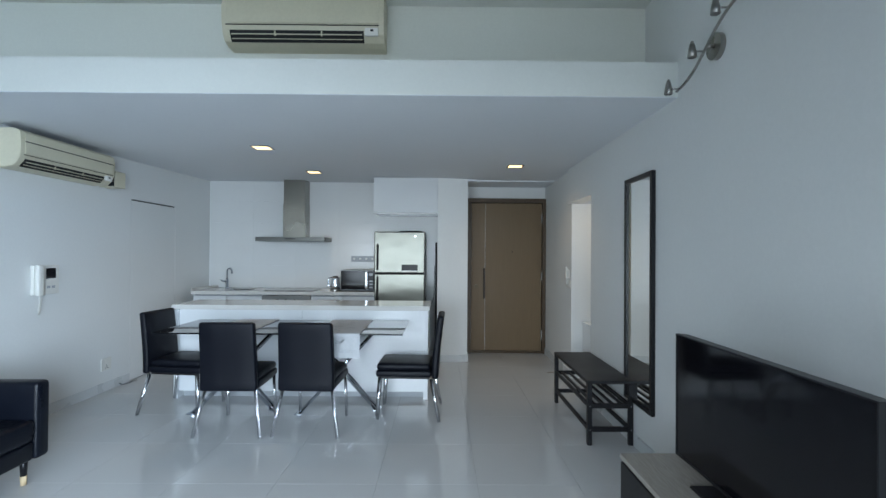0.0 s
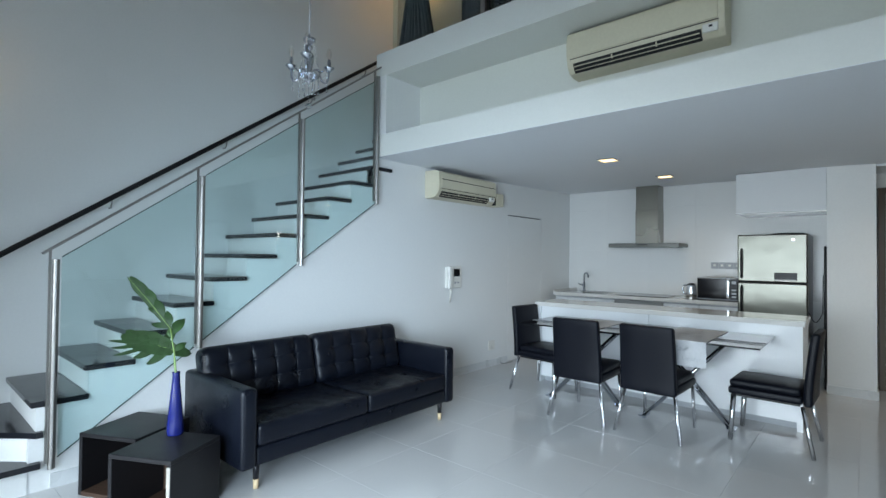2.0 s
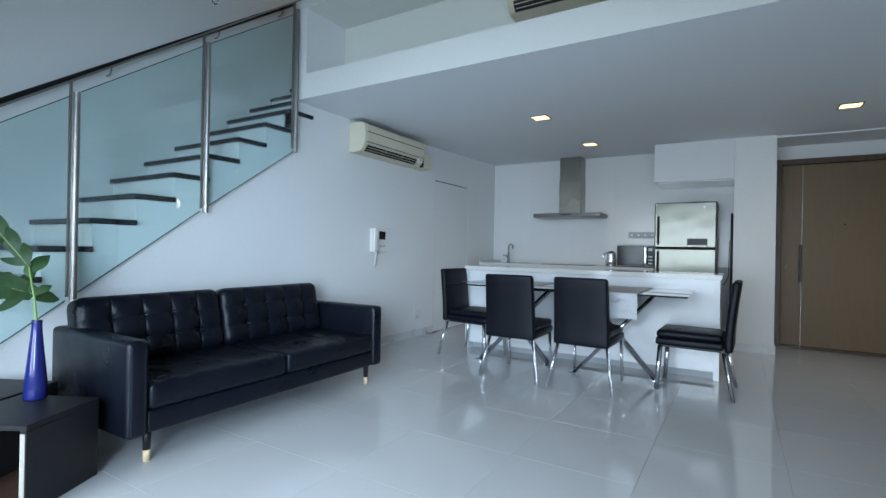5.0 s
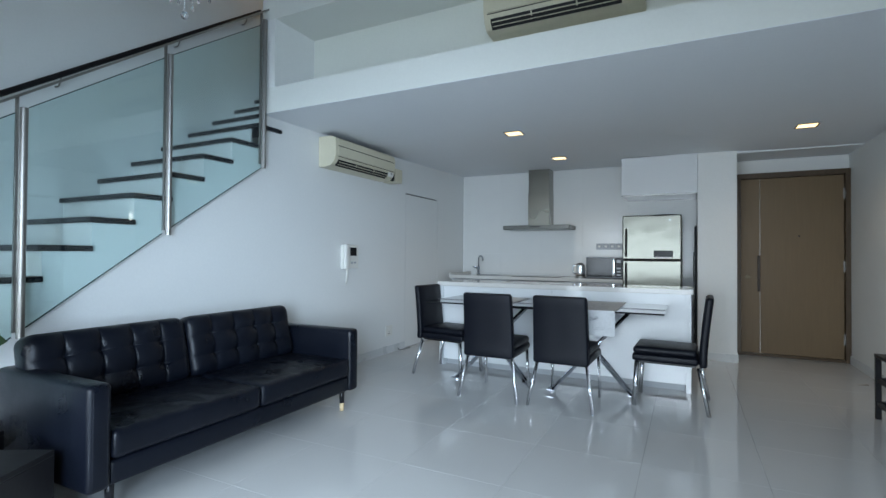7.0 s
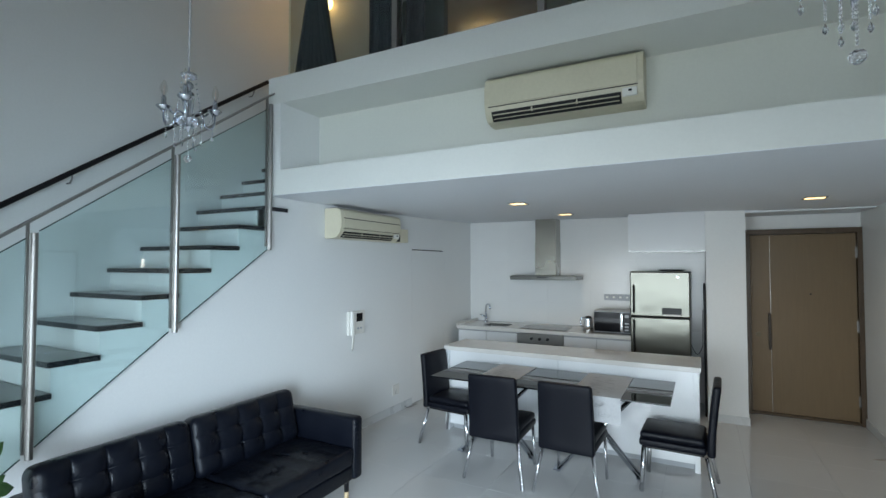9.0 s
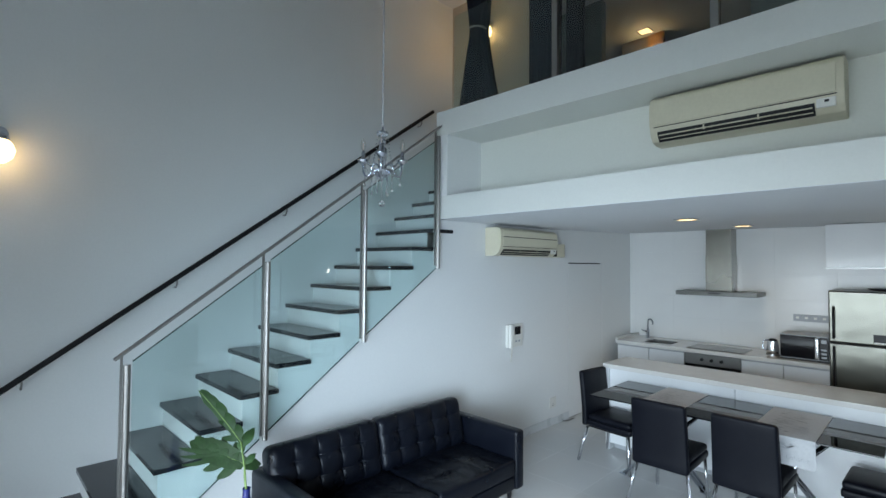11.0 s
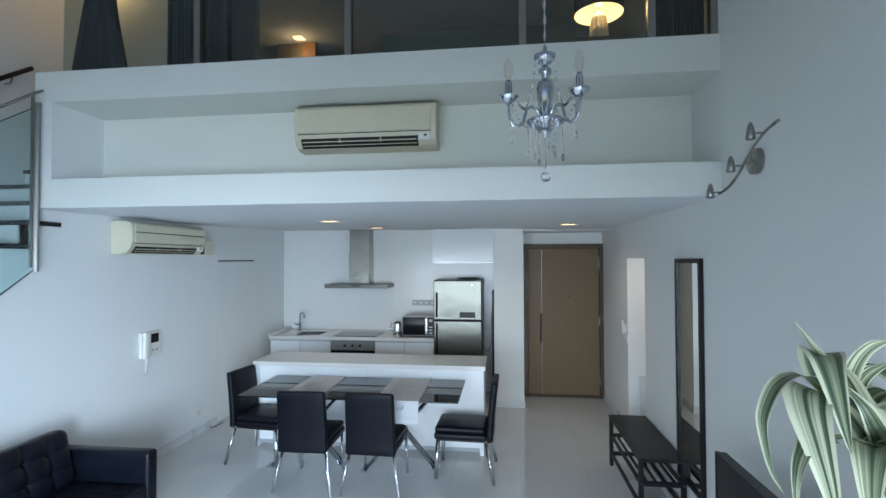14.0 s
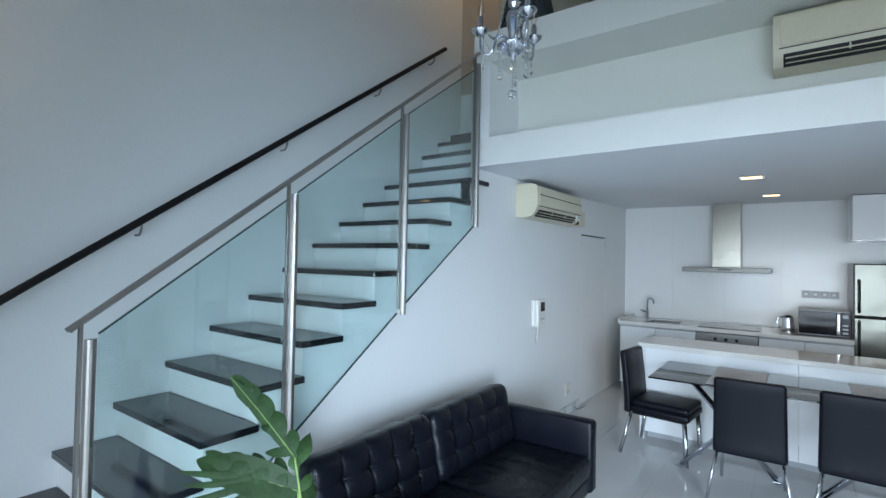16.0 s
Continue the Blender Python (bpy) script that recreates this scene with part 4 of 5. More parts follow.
def seatwave(u, v, w, p):
    if w > 0.6:
        p = p.copy()
        quilt = (1 - abs(math.sin(math.pi * u * 3)) ** 0.5) + (1 - abs(math.sin(math.pi * v * 5)) ** 0.5)
        p.z += 0.014 * math.sin(math.pi * u) * math.sin(math.pi * v) - 0.0035 * quilt * min(1.0, 8 * u * (1 - u)) + 0.0045 * noise.noise(Vector((p.x * 9, p.y * 14, 0))) + 0.003 * noise.noise(Vector((p.x * 30, p.y * 40, 3)))
    return p


for y1, y2 in ((-HY + 0.102, -0.003), (0.003, HY - 0.102)):
    part("seat_cushion", pad(bmesh.new(), (-HX + 0.13, y1, 0.306), (HX - 0.004, y2, 0.435), 0.03, (48, 64, 2), seatwave), LEATHER, sofa, "black leather seat cushion", True)
for y1, y2 in ((-HY + 0.035, -0.062), (-0.056, HY - 0.112)):
    bm = pad(bmesh.new(), (-0.075, y1, -0.01), (0.085, y2, 0.375), 0.055, (2, 130, 60), tuft(5, 3, 0.036), 4)
    lean = Matrix.Translation((-HX + 0.185, 0, 0.425)) @ Matrix.Rotation(radians(-13), 4, "Y")
    bmesh.ops.transform(bm, matrix=lean, verts=bm.verts)
    part("back_cushion", bm, LEATHER, sofa, "tufted black leather back cushion", True)
    tm = bmesh.new()
    for i in range(1, 5):
        for j in range(1, 3):
            bmesh.ops.create_uvsphere(tm, u_segments=8, v_segments=6, radius=0.006, matrix=Matrix.Translation((0.052, y1 + (y2 - y1) * i / 5, -0.01 + 0.385 * j / 3)))
    bmesh.ops.transform(tm, matrix=lean, verts=tm.verts)
    tagged(part("tuft_button", tm, LEATHER, sofa, smooth=True), kind="stuff")
for x in (-HX + 0.09, HX - 0.075):
    for y in (-HY + 0.13, HY - 0.10):
        lg = bmesh.new()
        tube(lg, [(x, y, 0.107), (x, y, 0.215)], [0.017, 0.020], 16)
        leg = part("leg", lg, BLACKP, sofa, "black round leg", True)
        tp = bmesh.new()
        tube(tp, [(x, y, 0.052), (x, y, 0.107)], [0.0145, 0.0175], 16)
        part("tip", tp, BIRCH, leg, "pale wooden leg tip", True)


# ---- side tables, vase and leaves ----
def open_cube(name, label, at, rz, w, d, h, up):
    ob = thing(name, label, "side table", at, rz)
    t = 0.022
    part("top", B((-w / 2, -d / 2, h - t), (w / 2, d / 2, h), 0.002), BLACKWOOD, ob, "black-brown wooden top")
    part("side_panel", B((-w / 2, -d / 2, 0), (-w / 2 + t, d / 2, h - t - 0.0005), 0.002), BLACKWOOD, ob)
    part("side_panel", B((w / 2 - t, -d / 2, 0), (w / 2, d / 2, h - t - 0.0005), 0.002), BLACKWOOD, ob)
    part("back_panel", B((-w / 2 + t, d / 2 - t, 0), (w / 2 - t, d / 2 - 0.001, h - t - 0.0005)), DARKBROWN, ob, "dark brown inner back")
    part("bottom", B((-w / 2 + t, -d / 2, 0.0), (w / 2 - t, d / 2 - t, t)), DARKBROWN, ob)
    if up:
        part("edge_strip", B((w / 2 - t - 0.001, -d / 2 - 0.002, 0.005), (w / 2 - 0.004, -d / 2 + 0.001, h - t - 0.01)), GREYWOOD, ob, "pale strip along the front edge")
    return ob


open_cube("side_table", "black-brown open cube side table under the blue vase", (-1.072, 2.049, 0), 28.5, 0.366, 0.36, 0.345, True)
open_cube("side_table", "black-brown open cube side table beside the sofa arm", (-1.527, 2.047, 0), 27, 0.383, 0.39, 0.344, False)

VX, VY, VZ = -1.192, 2.130, 0.3455
va = thing("vase", "tall slender cobalt blue vase on the side table", "vase", (VX, VY, VZ))
bm = bmesh.new()
lathe(bm, [(0.0, 0.001), (0.040, 0.001), (0.043, 0.006), (0.0435, 0.02), (0.042, 0.06), (0.036, 0.13), (0.028, 0.21), (0.0215, 0.28), (0.019, 0.32), (0.0195, 0.335), (0.021, 0.341), (0.0195, 0.344), (0.0165, 0.341), (0.015, 0.30), (0.012, 0.15), (0.0, 0.14)], seg=32)
part("body", bm, BLUE, va, "cobalt blue glazed body", True)


def split_leaf(name, base, tip, side, lobes, core, label, bow=0.02):
    """A deeply cut leaf: a narrow core along the midrib and separate curved lobes; each lobe is
    (place on the midrib, side, length, width, degrees from the midrib, sag)."""
    base, tip, side = Vector(base), Vector(tip), Vector(side)
    ax = (tip - base).normalized()
    span = (tip - base).length
    side = (side - ax * side.dot(ax)).normalized()
    up = side.cross(ax).normalized()
    if up.z < 0:
        up = -up
    bm = bmesh.new()

    def rib(t):
        return base + ax * span * t + up * bow * math.sin(math.pi * t)
    rows = []
    for i in range(25):
        t = i / 24
        w = core * math.sin(math.pi * min(1, 0.12 + 0.88 * t)) ** 0.7
        rows.append([bm.verts.new(rib(t) + side * w * u + up * 0.10 * w * abs(u)) for u in (-1, -0.5, 0, 0.5, 1)])
    for a, b in zip(rows, rows[1:]):
        for k in range(4):
            bm.faces.new((a[k], a[k + 1], b[k + 1], b[k]))
    for n_, (t, s, length, width, deg, sag) in enumerate(lobes):
        ang = radians(deg)
        rows = []
        for i in range(15):
            f = i / 14
            bend = ang * (1 - 0.35 * f)
            d = ax * math.cos(bend) + side * s * math.sin(bend)
            across = (side * s * math.cos(bend) - ax * math.sin(bend)).normalized()
            p = rib(t) + d * length * f + up * (0.0005 * (n_ + 1) + 0.004 * math.sin(math.pi * f) - sag * f * f)
            w = width / 2 * (1.12 - 0.22 * f + 0.12 * math.sin(math.pi * f)) * (1 - f ** 3.5) ** 0.75
            rows.append([bm.verts.new(p + across * w * u - up * 0.05 * w * u * u) for u in (-1, -0.5, 0, 0.5, 1)])
        for a, b in zip(rows, rows[1:]):
            for k in range(4):
                bm.faces.new((a[k], a[k + 1], b[k + 1], b[k]))
    bm.normal_update()
    bmesh.ops.solidify(bm, geom=bm.faces[:], thickness=0.0008)
    leaf = part("leaf", bm, LEAF, name, label)
    part("midrib", tube(bmesh.new(), [rib(t / 8) - up * 0.001 for t in range(9)], [0.0028 - 0.0018 * t / 8 for t in range(9)], 6), STEM, leaf, "pale green midrib", True)
    return leaf


pl = thing("cut_leaves", "two cut green split-leaf stems standing in the blue vase", "plant", (0, 0, 0))
SZ = VZ + 0.345
J = (-1.221, 2.108, 0.925)
JL = (-1.235, 2.135, 0.800)
st = bmesh.new()
tube(st, [(VX, VY, SZ - 0.15), (VX - 0.004, VY, SZ), (VX - 0.012, VY - 0.006, SZ + 0.09), (VX - 0.022, VY - 0.015, SZ + 0.17), J], 0.0042, 8)
tube(st, [(VX - 0.006, VY - 0.004, SZ - 0.15), (VX - 0.010, VY - 0.002, SZ), (VX - 0.028, VY - 0.001, SZ + 0.05), (VX - 0.040, VY + 0.003, SZ + 0.09), JL], 0.0038, 8)
part("stem", st, STEM, pl, "pale green stems", True)
split_leaf(pl, J, (-1.301, 1.912, 1.220), (0.55, 0.80, 0.0), [
    (0.10, 1, 0.080, 0.044, 62, 0.02), (0.28, 1, 0.092, 0.050, 44, 0.02), (0.46, 1, 0.100, 0.050, 38, 0.02),
    (0.63, 1, 0.092, 0.048, 28, 0.015), (0.76, 1, 0.080, 0.046, 14, 0.01),
    (0.08, -1, 0.080, 0.034, 70, 0.02), (0.30, -1, 0.060, 0.026, 30, 0.02), (0.60, -1, 0.080, 0.024, 20, 0.01)],
    0.022, "dark green upper split leaf", 0.012)
split_leaf(pl, JL, (-1.597, 1.972, 0.864), (0.08, -0.48, -0.68), [
    (0.13, 1, 0.130, 0.058, 92, 0.01), (0.27, 1, 0.150, 0.050, 66, 0.01), (0.36, 1, 0.25, 0.024, 44, 0.02), (0.42, 1, 0.25, 0.022, 31, 0.01),
    (0.50, 1, 0.24, 0.022, 19, 0.0), (0.18, -1, 0.100, 0.050, 88, 0.02), (0.34, -1, 0.105, 0.052, 68, 0.02), (0.50, -1, 0.105, 0.054, 48, 0.02),
    (0.64, -1, 0.125, 0.046, 24, 0.01)],
    0.062, "dark green lower split leaf", 0.02)


def small_leaf(p, q, side, width, label):
    p, q, side = Vector(p), Vector(q), Vector(side)
    ax = q - p
    side = (side - ax * side.dot(ax) / ax.length_squared).normalized()
    up = side.cross(ax).normalized()
    bm = bmesh.new()
    rows = []
    for i in range(13):
        f = i / 12
        w = width / 2 * (0.45 + 0.75 * math.sin(math.pi * f)) * (1 - f ** 3) ** 0.8
        rows.append([bm.verts.new(p + ax * f + up * 0.014 * math.sin(math.pi * f) + side * w * u + up * 0.18 * w * u * u) for u in (-1, -0.5, 0, 0.5, 1)])
    for a, b in zip(rows, rows[1:]):
        for k in range(4):
            bm.faces.new((a[k], a[k + 1], b[k + 1], b[k]))
    bm.normal_update()
    bmesh.ops.solidify(bm, geom=bm.faces[:], thickness=0.0008)
    part("leaf", bm, LEAF2, pl, label)


small_leaf((-1.222, 2.108, 0.90), (-1.258, 2.198, 0.975), (0.5, 0.2, -0.8), 0.050, "fresh green lobe at the foot of the upper leaf")
small_leaf((-1.224, 2.105, 0.935), (-1.215, 2.120, 0.865), (0.3, 0.9, 0.0), 0.040, "fresh green lobe at the foot of the upper leaf")
small_leaf((-1.235, 2.135, 0.800), (-1.250, 2.205, 0.835), (0.5, 0.2, -0.8), 0.034, "fresh green lobe at the foot of the lower leaf")
small_leaf((-1.235, 2.130, 0.785), (-1.262, 2.240, 0.765), (0.5, 0.1, -0.8), 0.058, "fresh green rounded lobe at the foot of the lower leaf")


# ---- dining set ----
def chair(name, label, at, rz):
    ob = thing(name, label, "dining chair", at, rz, group="chairs round the table")
    # local: back at -y, seat towards +y
    part("seat_base", pad(bmesh.new(), (-0.205, -0.205, 0.345), (0.205, 0.25, 0.40), 0.018, (2, 2, 1)), LEATHER_CHAIR, ob, "black leatherette seat box", True)
    part("seat_cushion", pad(bmesh.new(), (-0.20, -0.195, 0.398), (0.20, 0.245, 0.455), 0.026, (8, 8, 1), lambda u, v, w, p: p + Vector((0, 0, 0.010 * math.sin(math.pi * max(0, min(1, u))) * math.sin(math.pi * max(0, min(1, v))))) if w > 0.6 else p), LEATHER_CHAIR, ob, "padded black seat", True)

    def lean(u, v, w, p):
        q = p.copy()
        q.y -= 0.055 * (max(0, w - 0.15)) ** 1.3
        q.x *= 1 - 0.045 * w
        return q
    part("backrest", pad(bmesh.new(), (-0.208, -0.262, 0.335), (0.208, -0.207, 0.845), 0.02, (3, 1, 10), lean), LEATHER_CHAIR, ob, "upright black leatherette back", True)
    for s in (-1, 1):
        pts = []
        for i in range(11):
            w = i / 10
            pts.append((s * (0.209 * (1 - 0.045 * w)), -0.222 - 0.055 * max(0, w - 0.15) ** 1.3, 0.35 + 0.48 * w))
        part("seam", tube(bmesh.new(), pts, 0.002, 6), LEATHER_CHAIR, ob, "stitched side seam")
    for s in (-1, 1):
        a = bmesh.new()
        bar(a, (s * 0.186, 0.215, 0.3445), (s * 0.196, 0.235, 0.0), 0.019, 0.034, (0, 1, 0))
        bmesh.ops.bevel(a, geom=a.edges[:], offset=0.005, segments=2, affect="EDGES")
        part("leg", a, CHAIRLEG, ob, "chromed flat tubular leg", True)
        a = bmesh.new()
        bar(a, (s * 0.186, -0.205, 0.334), (s * 0.244, -0.272, 0.0), 0.022, 0.028, (0, 1, 0))
        bmesh.ops.bevel(a, geom=a.edges[:], offset=0.005, segments=2, affect="EDGES")
        part("leg", a, CHAIRLEG, ob, "chromed flat tubular leg splayed backwards", True)
    for x in (-0.18, 0.18):
        part("seat_rail", bar(bmesh.new(), (x, 0.21, 0.338), (x, -0.19, 0.338), 0.018, 0.012), BLACKP, ob, "black seat rail")
    return ob


ch0 = chair("dining_chair", "black leatherette dining chair with chromed legs, its back to the room", (-0.125, 5.09, 0), 1)
for at, rz, lab in (((0.455, 5.10, 0), -2, "black leatherette dining chair with chromed legs, tucked under the table"),
                    ((1.165, 5.43, 0), 88, "black leatherette dining chair with chromed legs beside the island"),
                    ((-0.775, 5.52, 0), -96, "black leatherette dining chair with chromed legs near the wall")):
    tagged(copy_thing(ch0, pose(*at, 0, 0, rz)), lab)

tb = thing("dining_table", "black glass dining table with crossed chrome legs beside the white island", "dining table", (0.18, 5.395, 0))
TZ = 0.735
part("tabletop", B((-0.965, -0.385, TZ - 0.012), (0.965, 0.375, TZ), 0.002), BLACKGLASS, tb, "black glass top")
part("glass_band", B((-0.962, -0.155, TZ + 0.0004), (0.962, -0.085, TZ + 0.0012)), mat("frosted_grey_glass", (0.16, 0.17, 0.18), 0.4, var=0.05), tb, "frosted grey band across the glass")
part("under_frame", box(B((-0.60, -0.25, TZ - 0.035), (0.60, -0.21, TZ - 0.0125)), (-0.60, 0.21, TZ - 0.035), (0.60, 0.25, TZ - 0.0125)), BLACKP, tb, "black frame under the glass")
for x0, x1, xa, xb in ((-0.79, -0.16, -0.13, -0.76), (0.09, 0.72, 0.70, 0.12)):
    for y in (-0.115, -0.05):
        c = bmesh.new()
        tube(c, [(x0, y, 0.022), (xa, y, TZ - 0.036)], 0.0145, 16)
        part("leg", c, CHROME, tb, "slanting polished chrome leg", True)
    for y in (0.0, 0.065):
        c = bmesh.new()
        tube(c, [(x1, y, 0.022), (xb, y, TZ - 0.036)], 0.0145, 16)
        part("leg", c, CHROME, tb, "slanting polished chrome leg", True)
    for x, y in ((x0, -0.0825), (x1, 0.0325)):
        part("foot", box(lathe(bmesh.new(), [(0.018, 0.0), (0.018, 0.010), (0.009, 0.014), (0.009, 0.022)], (x, y, 0), 14), (x - 0.03, y - 0.055, 0.0225), (x + 0.03, y + 0.055, 0.036), 0.003), CHROME, tb, "levelling foot")


def runner(label, x1, x2, y1, y2, drop):
    ob = thing("table_runner", label, "table runner", (0, 0, 0), group="table runners")
    z = TZ + 0.0045
    bm = bmesh.new()
    prof = [(y2, z), (y1, z), (y1 - 0.006, z - 0.003), (y1 - 0.009, z - 0.02), (y1 - 0.011 , z - drop)] if drop else [(y2, z), (y1, z)]
    fine_ = []
    for p, q in zip(prof, prof[1:]):
        for i in range(6):
            fine_.append((p[0] + (q[0] - p[0]) * i / 6, p[1] + (q[1] - p[1]) * i / 6))
    fine_.append(prof[-1])
    a = [[bm.verts.new((x1 + (x2 - x1) * k / 8, y + (0.004 * math.sin(k * 1.7) if zz < z - 0.03 else 0), zz)) for k in range(9)] for y, zz in fine_]
    for p, q in zip(a, a[1:]):
        for k in range(8):
            bm.faces.new((p[k], p[k + 1], q[k + 1], q[k]))
    bm.normal_update()
    bmesh.ops.solidify(bm, geom=bm.faces[:], thickness=-0.0015)
    part("cloth", bm, CLOTH, ob)
    pr = bmesh.new()
    rs = random.Random(5)

    def blot(cx_, cy_, rx, ry, turn, flat=True):
        """One soft-edged printed patch with an uneven outline."""
        pts = []
        for j in range(14):
            t = j * math.tau / 14
            q = 0.75 + 0.35 * rs.random()
            a, b = rx * q * math.cos(t), ry * q * math.sin(t)
            a, b = a * math.cos(turn) - b * math.sin(turn), a * math.sin(turn) + b * math.cos(turn)
            pts.append(pr.verts.new((cx_ + a, cy_ + b, z + 0.0019) if flat else (cx_ + a, y1 - 0.0168, cy_ + b)))
        pr.faces.new(pts)
    mx_ = (x1 + x2) / 2
    for i in range(22):
        f = i / 21
        blot(mx_ + rs.uniform(-0.09, 0.07), y1 + 0.10 + (y2 - y1 - 0.22) * f, 0.020 + 0.045 * rs.random() * math.sin(math.pi * f), 0.008 + 0.006 * rs.random(), rs.uniform(-0.5, 0.5))
    for i in range(16):
        blot(mx_ + rs.choice((-1, 1)) * (0.07 + 0.05 * rs.random()), y1 + 0.12 + (y2 - y1 - 0.26) * rs.random(), 0.030, 0.0025, rs.uniform(0.2, 2.9))
    if drop:
        for i in range(12):
            blot(mx_ - 0.07 + 0.16 * rs.random(), z - drop + 0.105 + 0.045 * rs.random(), 0.010 + 0.016 * rs.random(), 0.006, rs.uniform(-0.8, 0.8), False)
        fc = bpy.data.curves.new("lettering", "FONT")
        fc.body, fc.size, fc.extrude, fc.align_x = "Lobster", 0.042, 0.0002, "RIGHT"
        tx = new("lettering", fc)
        dg = bpy.context.evaluated_depsgraph_get()
        lm = bpy.data.meshes.new_from_object(tx.evaluated_get(dg))
        bpy.data.objects.remove(tx)
        lt = new("lettering", lm)
        lm.materials.append(PRINT)
        lt.matrix_world = pose(x2 - 0.03, y1 - 0.0168, z - drop + 0.045, 90, 0, 0)
        lt.parent = ob
    tagged(part("print", pr, PRINT, ob, "faint grey printed pattern"), kind="stuff")


runner("pale grey printed runner lying across the black glass table", -0.40, -0.05, 5.03, 5.765, 0)
runner("pale grey printed runner hanging over the glass table edge", 0.44, 0.815, 5.004, 5.765, 0.19)

# ---- island ----
isl = thing("kitchen_island", "white gloss kitchen island with a white quartz top", "kitchen island", (0.135, 5.78, 0))
part("end_panel", B((-1.17, 0.012, 0), (-1.13, 0.50, 0.8245)), LAMINATE, isl)
part("end_panel", B((1.145, 0.012, 0), (1.185, 0.50, 0.8245)), LAMINATE, isl)
part("front_panel", B((-1.1295, 0.03, 0.065), (0.008, 0.05, 0.8245), 0.001), LAMINATE, isl, "white gloss front panel")
part("front_panel", B((0.011, 0.03, 0.065), (1.1445, 0.05, 0.8245), 0.001), LAMINATE, isl, "white gloss front panel")
part("plinth", B((-1.12, 0.10, 0), (1.14, 0.12, 0.064)), WHITEGREY, isl)
part("back_panel", B((-1.1295, 0.48, 0.065), (1.1445, 0.50, 0.8245)), LAMINATE, isl)
top_i = thing("worktop", "white quartz worktop on the island", "worktop", (0.135, 5.78, 0.825))
part("slab", B((-1.19, -0.005, 0.0), (1.20, 0.53, 0.042), 0.002), QUARTZ, top_i)

# ---- kitchen run ----
KF = 7.41
for i, (x1, x2) in enumerate(((-1.68, -1.26), (-1.257, -0.822), (-0.20, 0.20), (0.203, 0.598))):
    cab = thing("base_cabinet", "white gloss kitchen base cabinet under the counter", "cabinet", (x1, KF, 0), group="base cabinets")
    w = x2 - x1
    part("body", B((0.001, 0.02, 0.10), (w - 0.001, BACK - KF - 0.01, 0.818)), LAMINATE, cab)
    part("door", B((0.002, 0.0, 0.105), (w - 0.002, 0.0195, 0.802), 0.001), LAMINATE, cab, "plain white gloss door")
    part("plinth", B((0.001, 0.06, 0.0), (w - 0.001, 0.08, 0.099)), WHITEGREY, cab)
    # Grey strip paints the shadow line below the counter edge.
    part("counter_shade_strip", B((0.002, 0.012, 0.8025), (w - 0.002, 0.0198, 0.8175)), WHITEGREY, cab, "grey strip standing in for the shade under the counter")
ov = thing("oven", "built-in steel oven with three dark knobs under the hob", "oven", (-0.818, KF - 0.004, 0.0))
part("body", B((0.0, 0.03, 0.10), (0.612, 0.6, 0.815)), WHITEGREY, ov)
part("control_panel", B((0.002, 0.0, 0.69), (0.610, 0.029, 0.815), 0.002), STEEL_H, ov, "steel control panel")
part("oven_door", B((0.002, 0.0, 0.12), (0.610, 0.029, 0.685), 0.002), BLACKGLASS, ov, "dark glass oven door")
part("handle", B((0.05, -0.035, 0.635), (0.56, -0.02, 0.655), 0.004), STEEL_H, ov)
for x in (0.20, 0.306, 0.412):
    k_ = bmesh.new()
    tube(k_, [(x, 0.0, 0.752), (x, -0.022, 0.752)], [0.020, 0.017], 16)
    part("knob", k_, BLACKP, ov, "dark round knob")
wt = thing("worktop", "white quartz kitchen counter with a sink cut-out", "worktop", (0, 0, 0.825))
cb = bmesh.new()
SX1, SX2, SY1, SY2 = -1.38, -1.02, 7.53, 7.86
for lo, hi in (((-1.70, 7.39, 0), (SX1, BACK - 0.008, 0.042)), ((SX1, 7.39, 0), (SX2, SY1, 0.042)), ((SX1, SY2, 0), (SX2, BACK - 0.008, 0.042)), ((SX2, 7.39, 0), (0.60, BACK - 0.008, 0.042))):
    box(cb, lo, hi)
part("slab", cb, QUARTZ, wt)
part("upstand", B((-1.70, 7.39, 0.0425), (-1.685, BACK - 0.008, 0.075)), QUARTZ, wt)
sk_ = thing("sink", "steel sink bowl let into the white counter", "sink", (0, 0, 0))
bm = bmesh.new()
box(bm, (SX1, SY1, 0.69), (SX2, SY2, 0.70))
box(bm, (SX1, SY1, 0.70), (SX1 + 0.008, SY2, 0.8675))
box(bm, (SX2 - 0.008, SY1, 0.70), (SX2, SY2, 0.8675))
box(bm, (SX1 + 0.008, SY1, 0.70), (SX2 - 0.008, SY1 + 0.008, 0.8675))
box(bm, (SX1 + 0.008, SY2 - 0.008, 0.70), (SX2 - 0.008, SY2, 0.8675))
part("bowl", bm, STEEL_H, sk_)
fa = thing("tap", "chrome kitchen tap with a swan neck at the sink", "tap", (-1.47, 7.90, 0.867))
bm = bmesh.new()
lathe(bm, [(0.028, 0.0), (0.028, 0.01), (0.02, 0.02), (0.02, 0.12), (0.0, 0.121)])
part("body", bm, CHROME, fa, smooth=True)
bm = bmesh.new()
tube(bm, [(0, 0, 0.118)] + [(0.045 - 0.045 * math.cos(a), -0.03 * (1 - math.cos(a)), 0.225 + 0.045 * math.sin(a)) for a in [k * math.pi / 8 for k in range(9)]] + [(0.09, -0.06, 0.20)], 0.011, 12)
part("spout", bm, CHROME, fa, "curved chrome spout", True)
bm = bmesh.new()
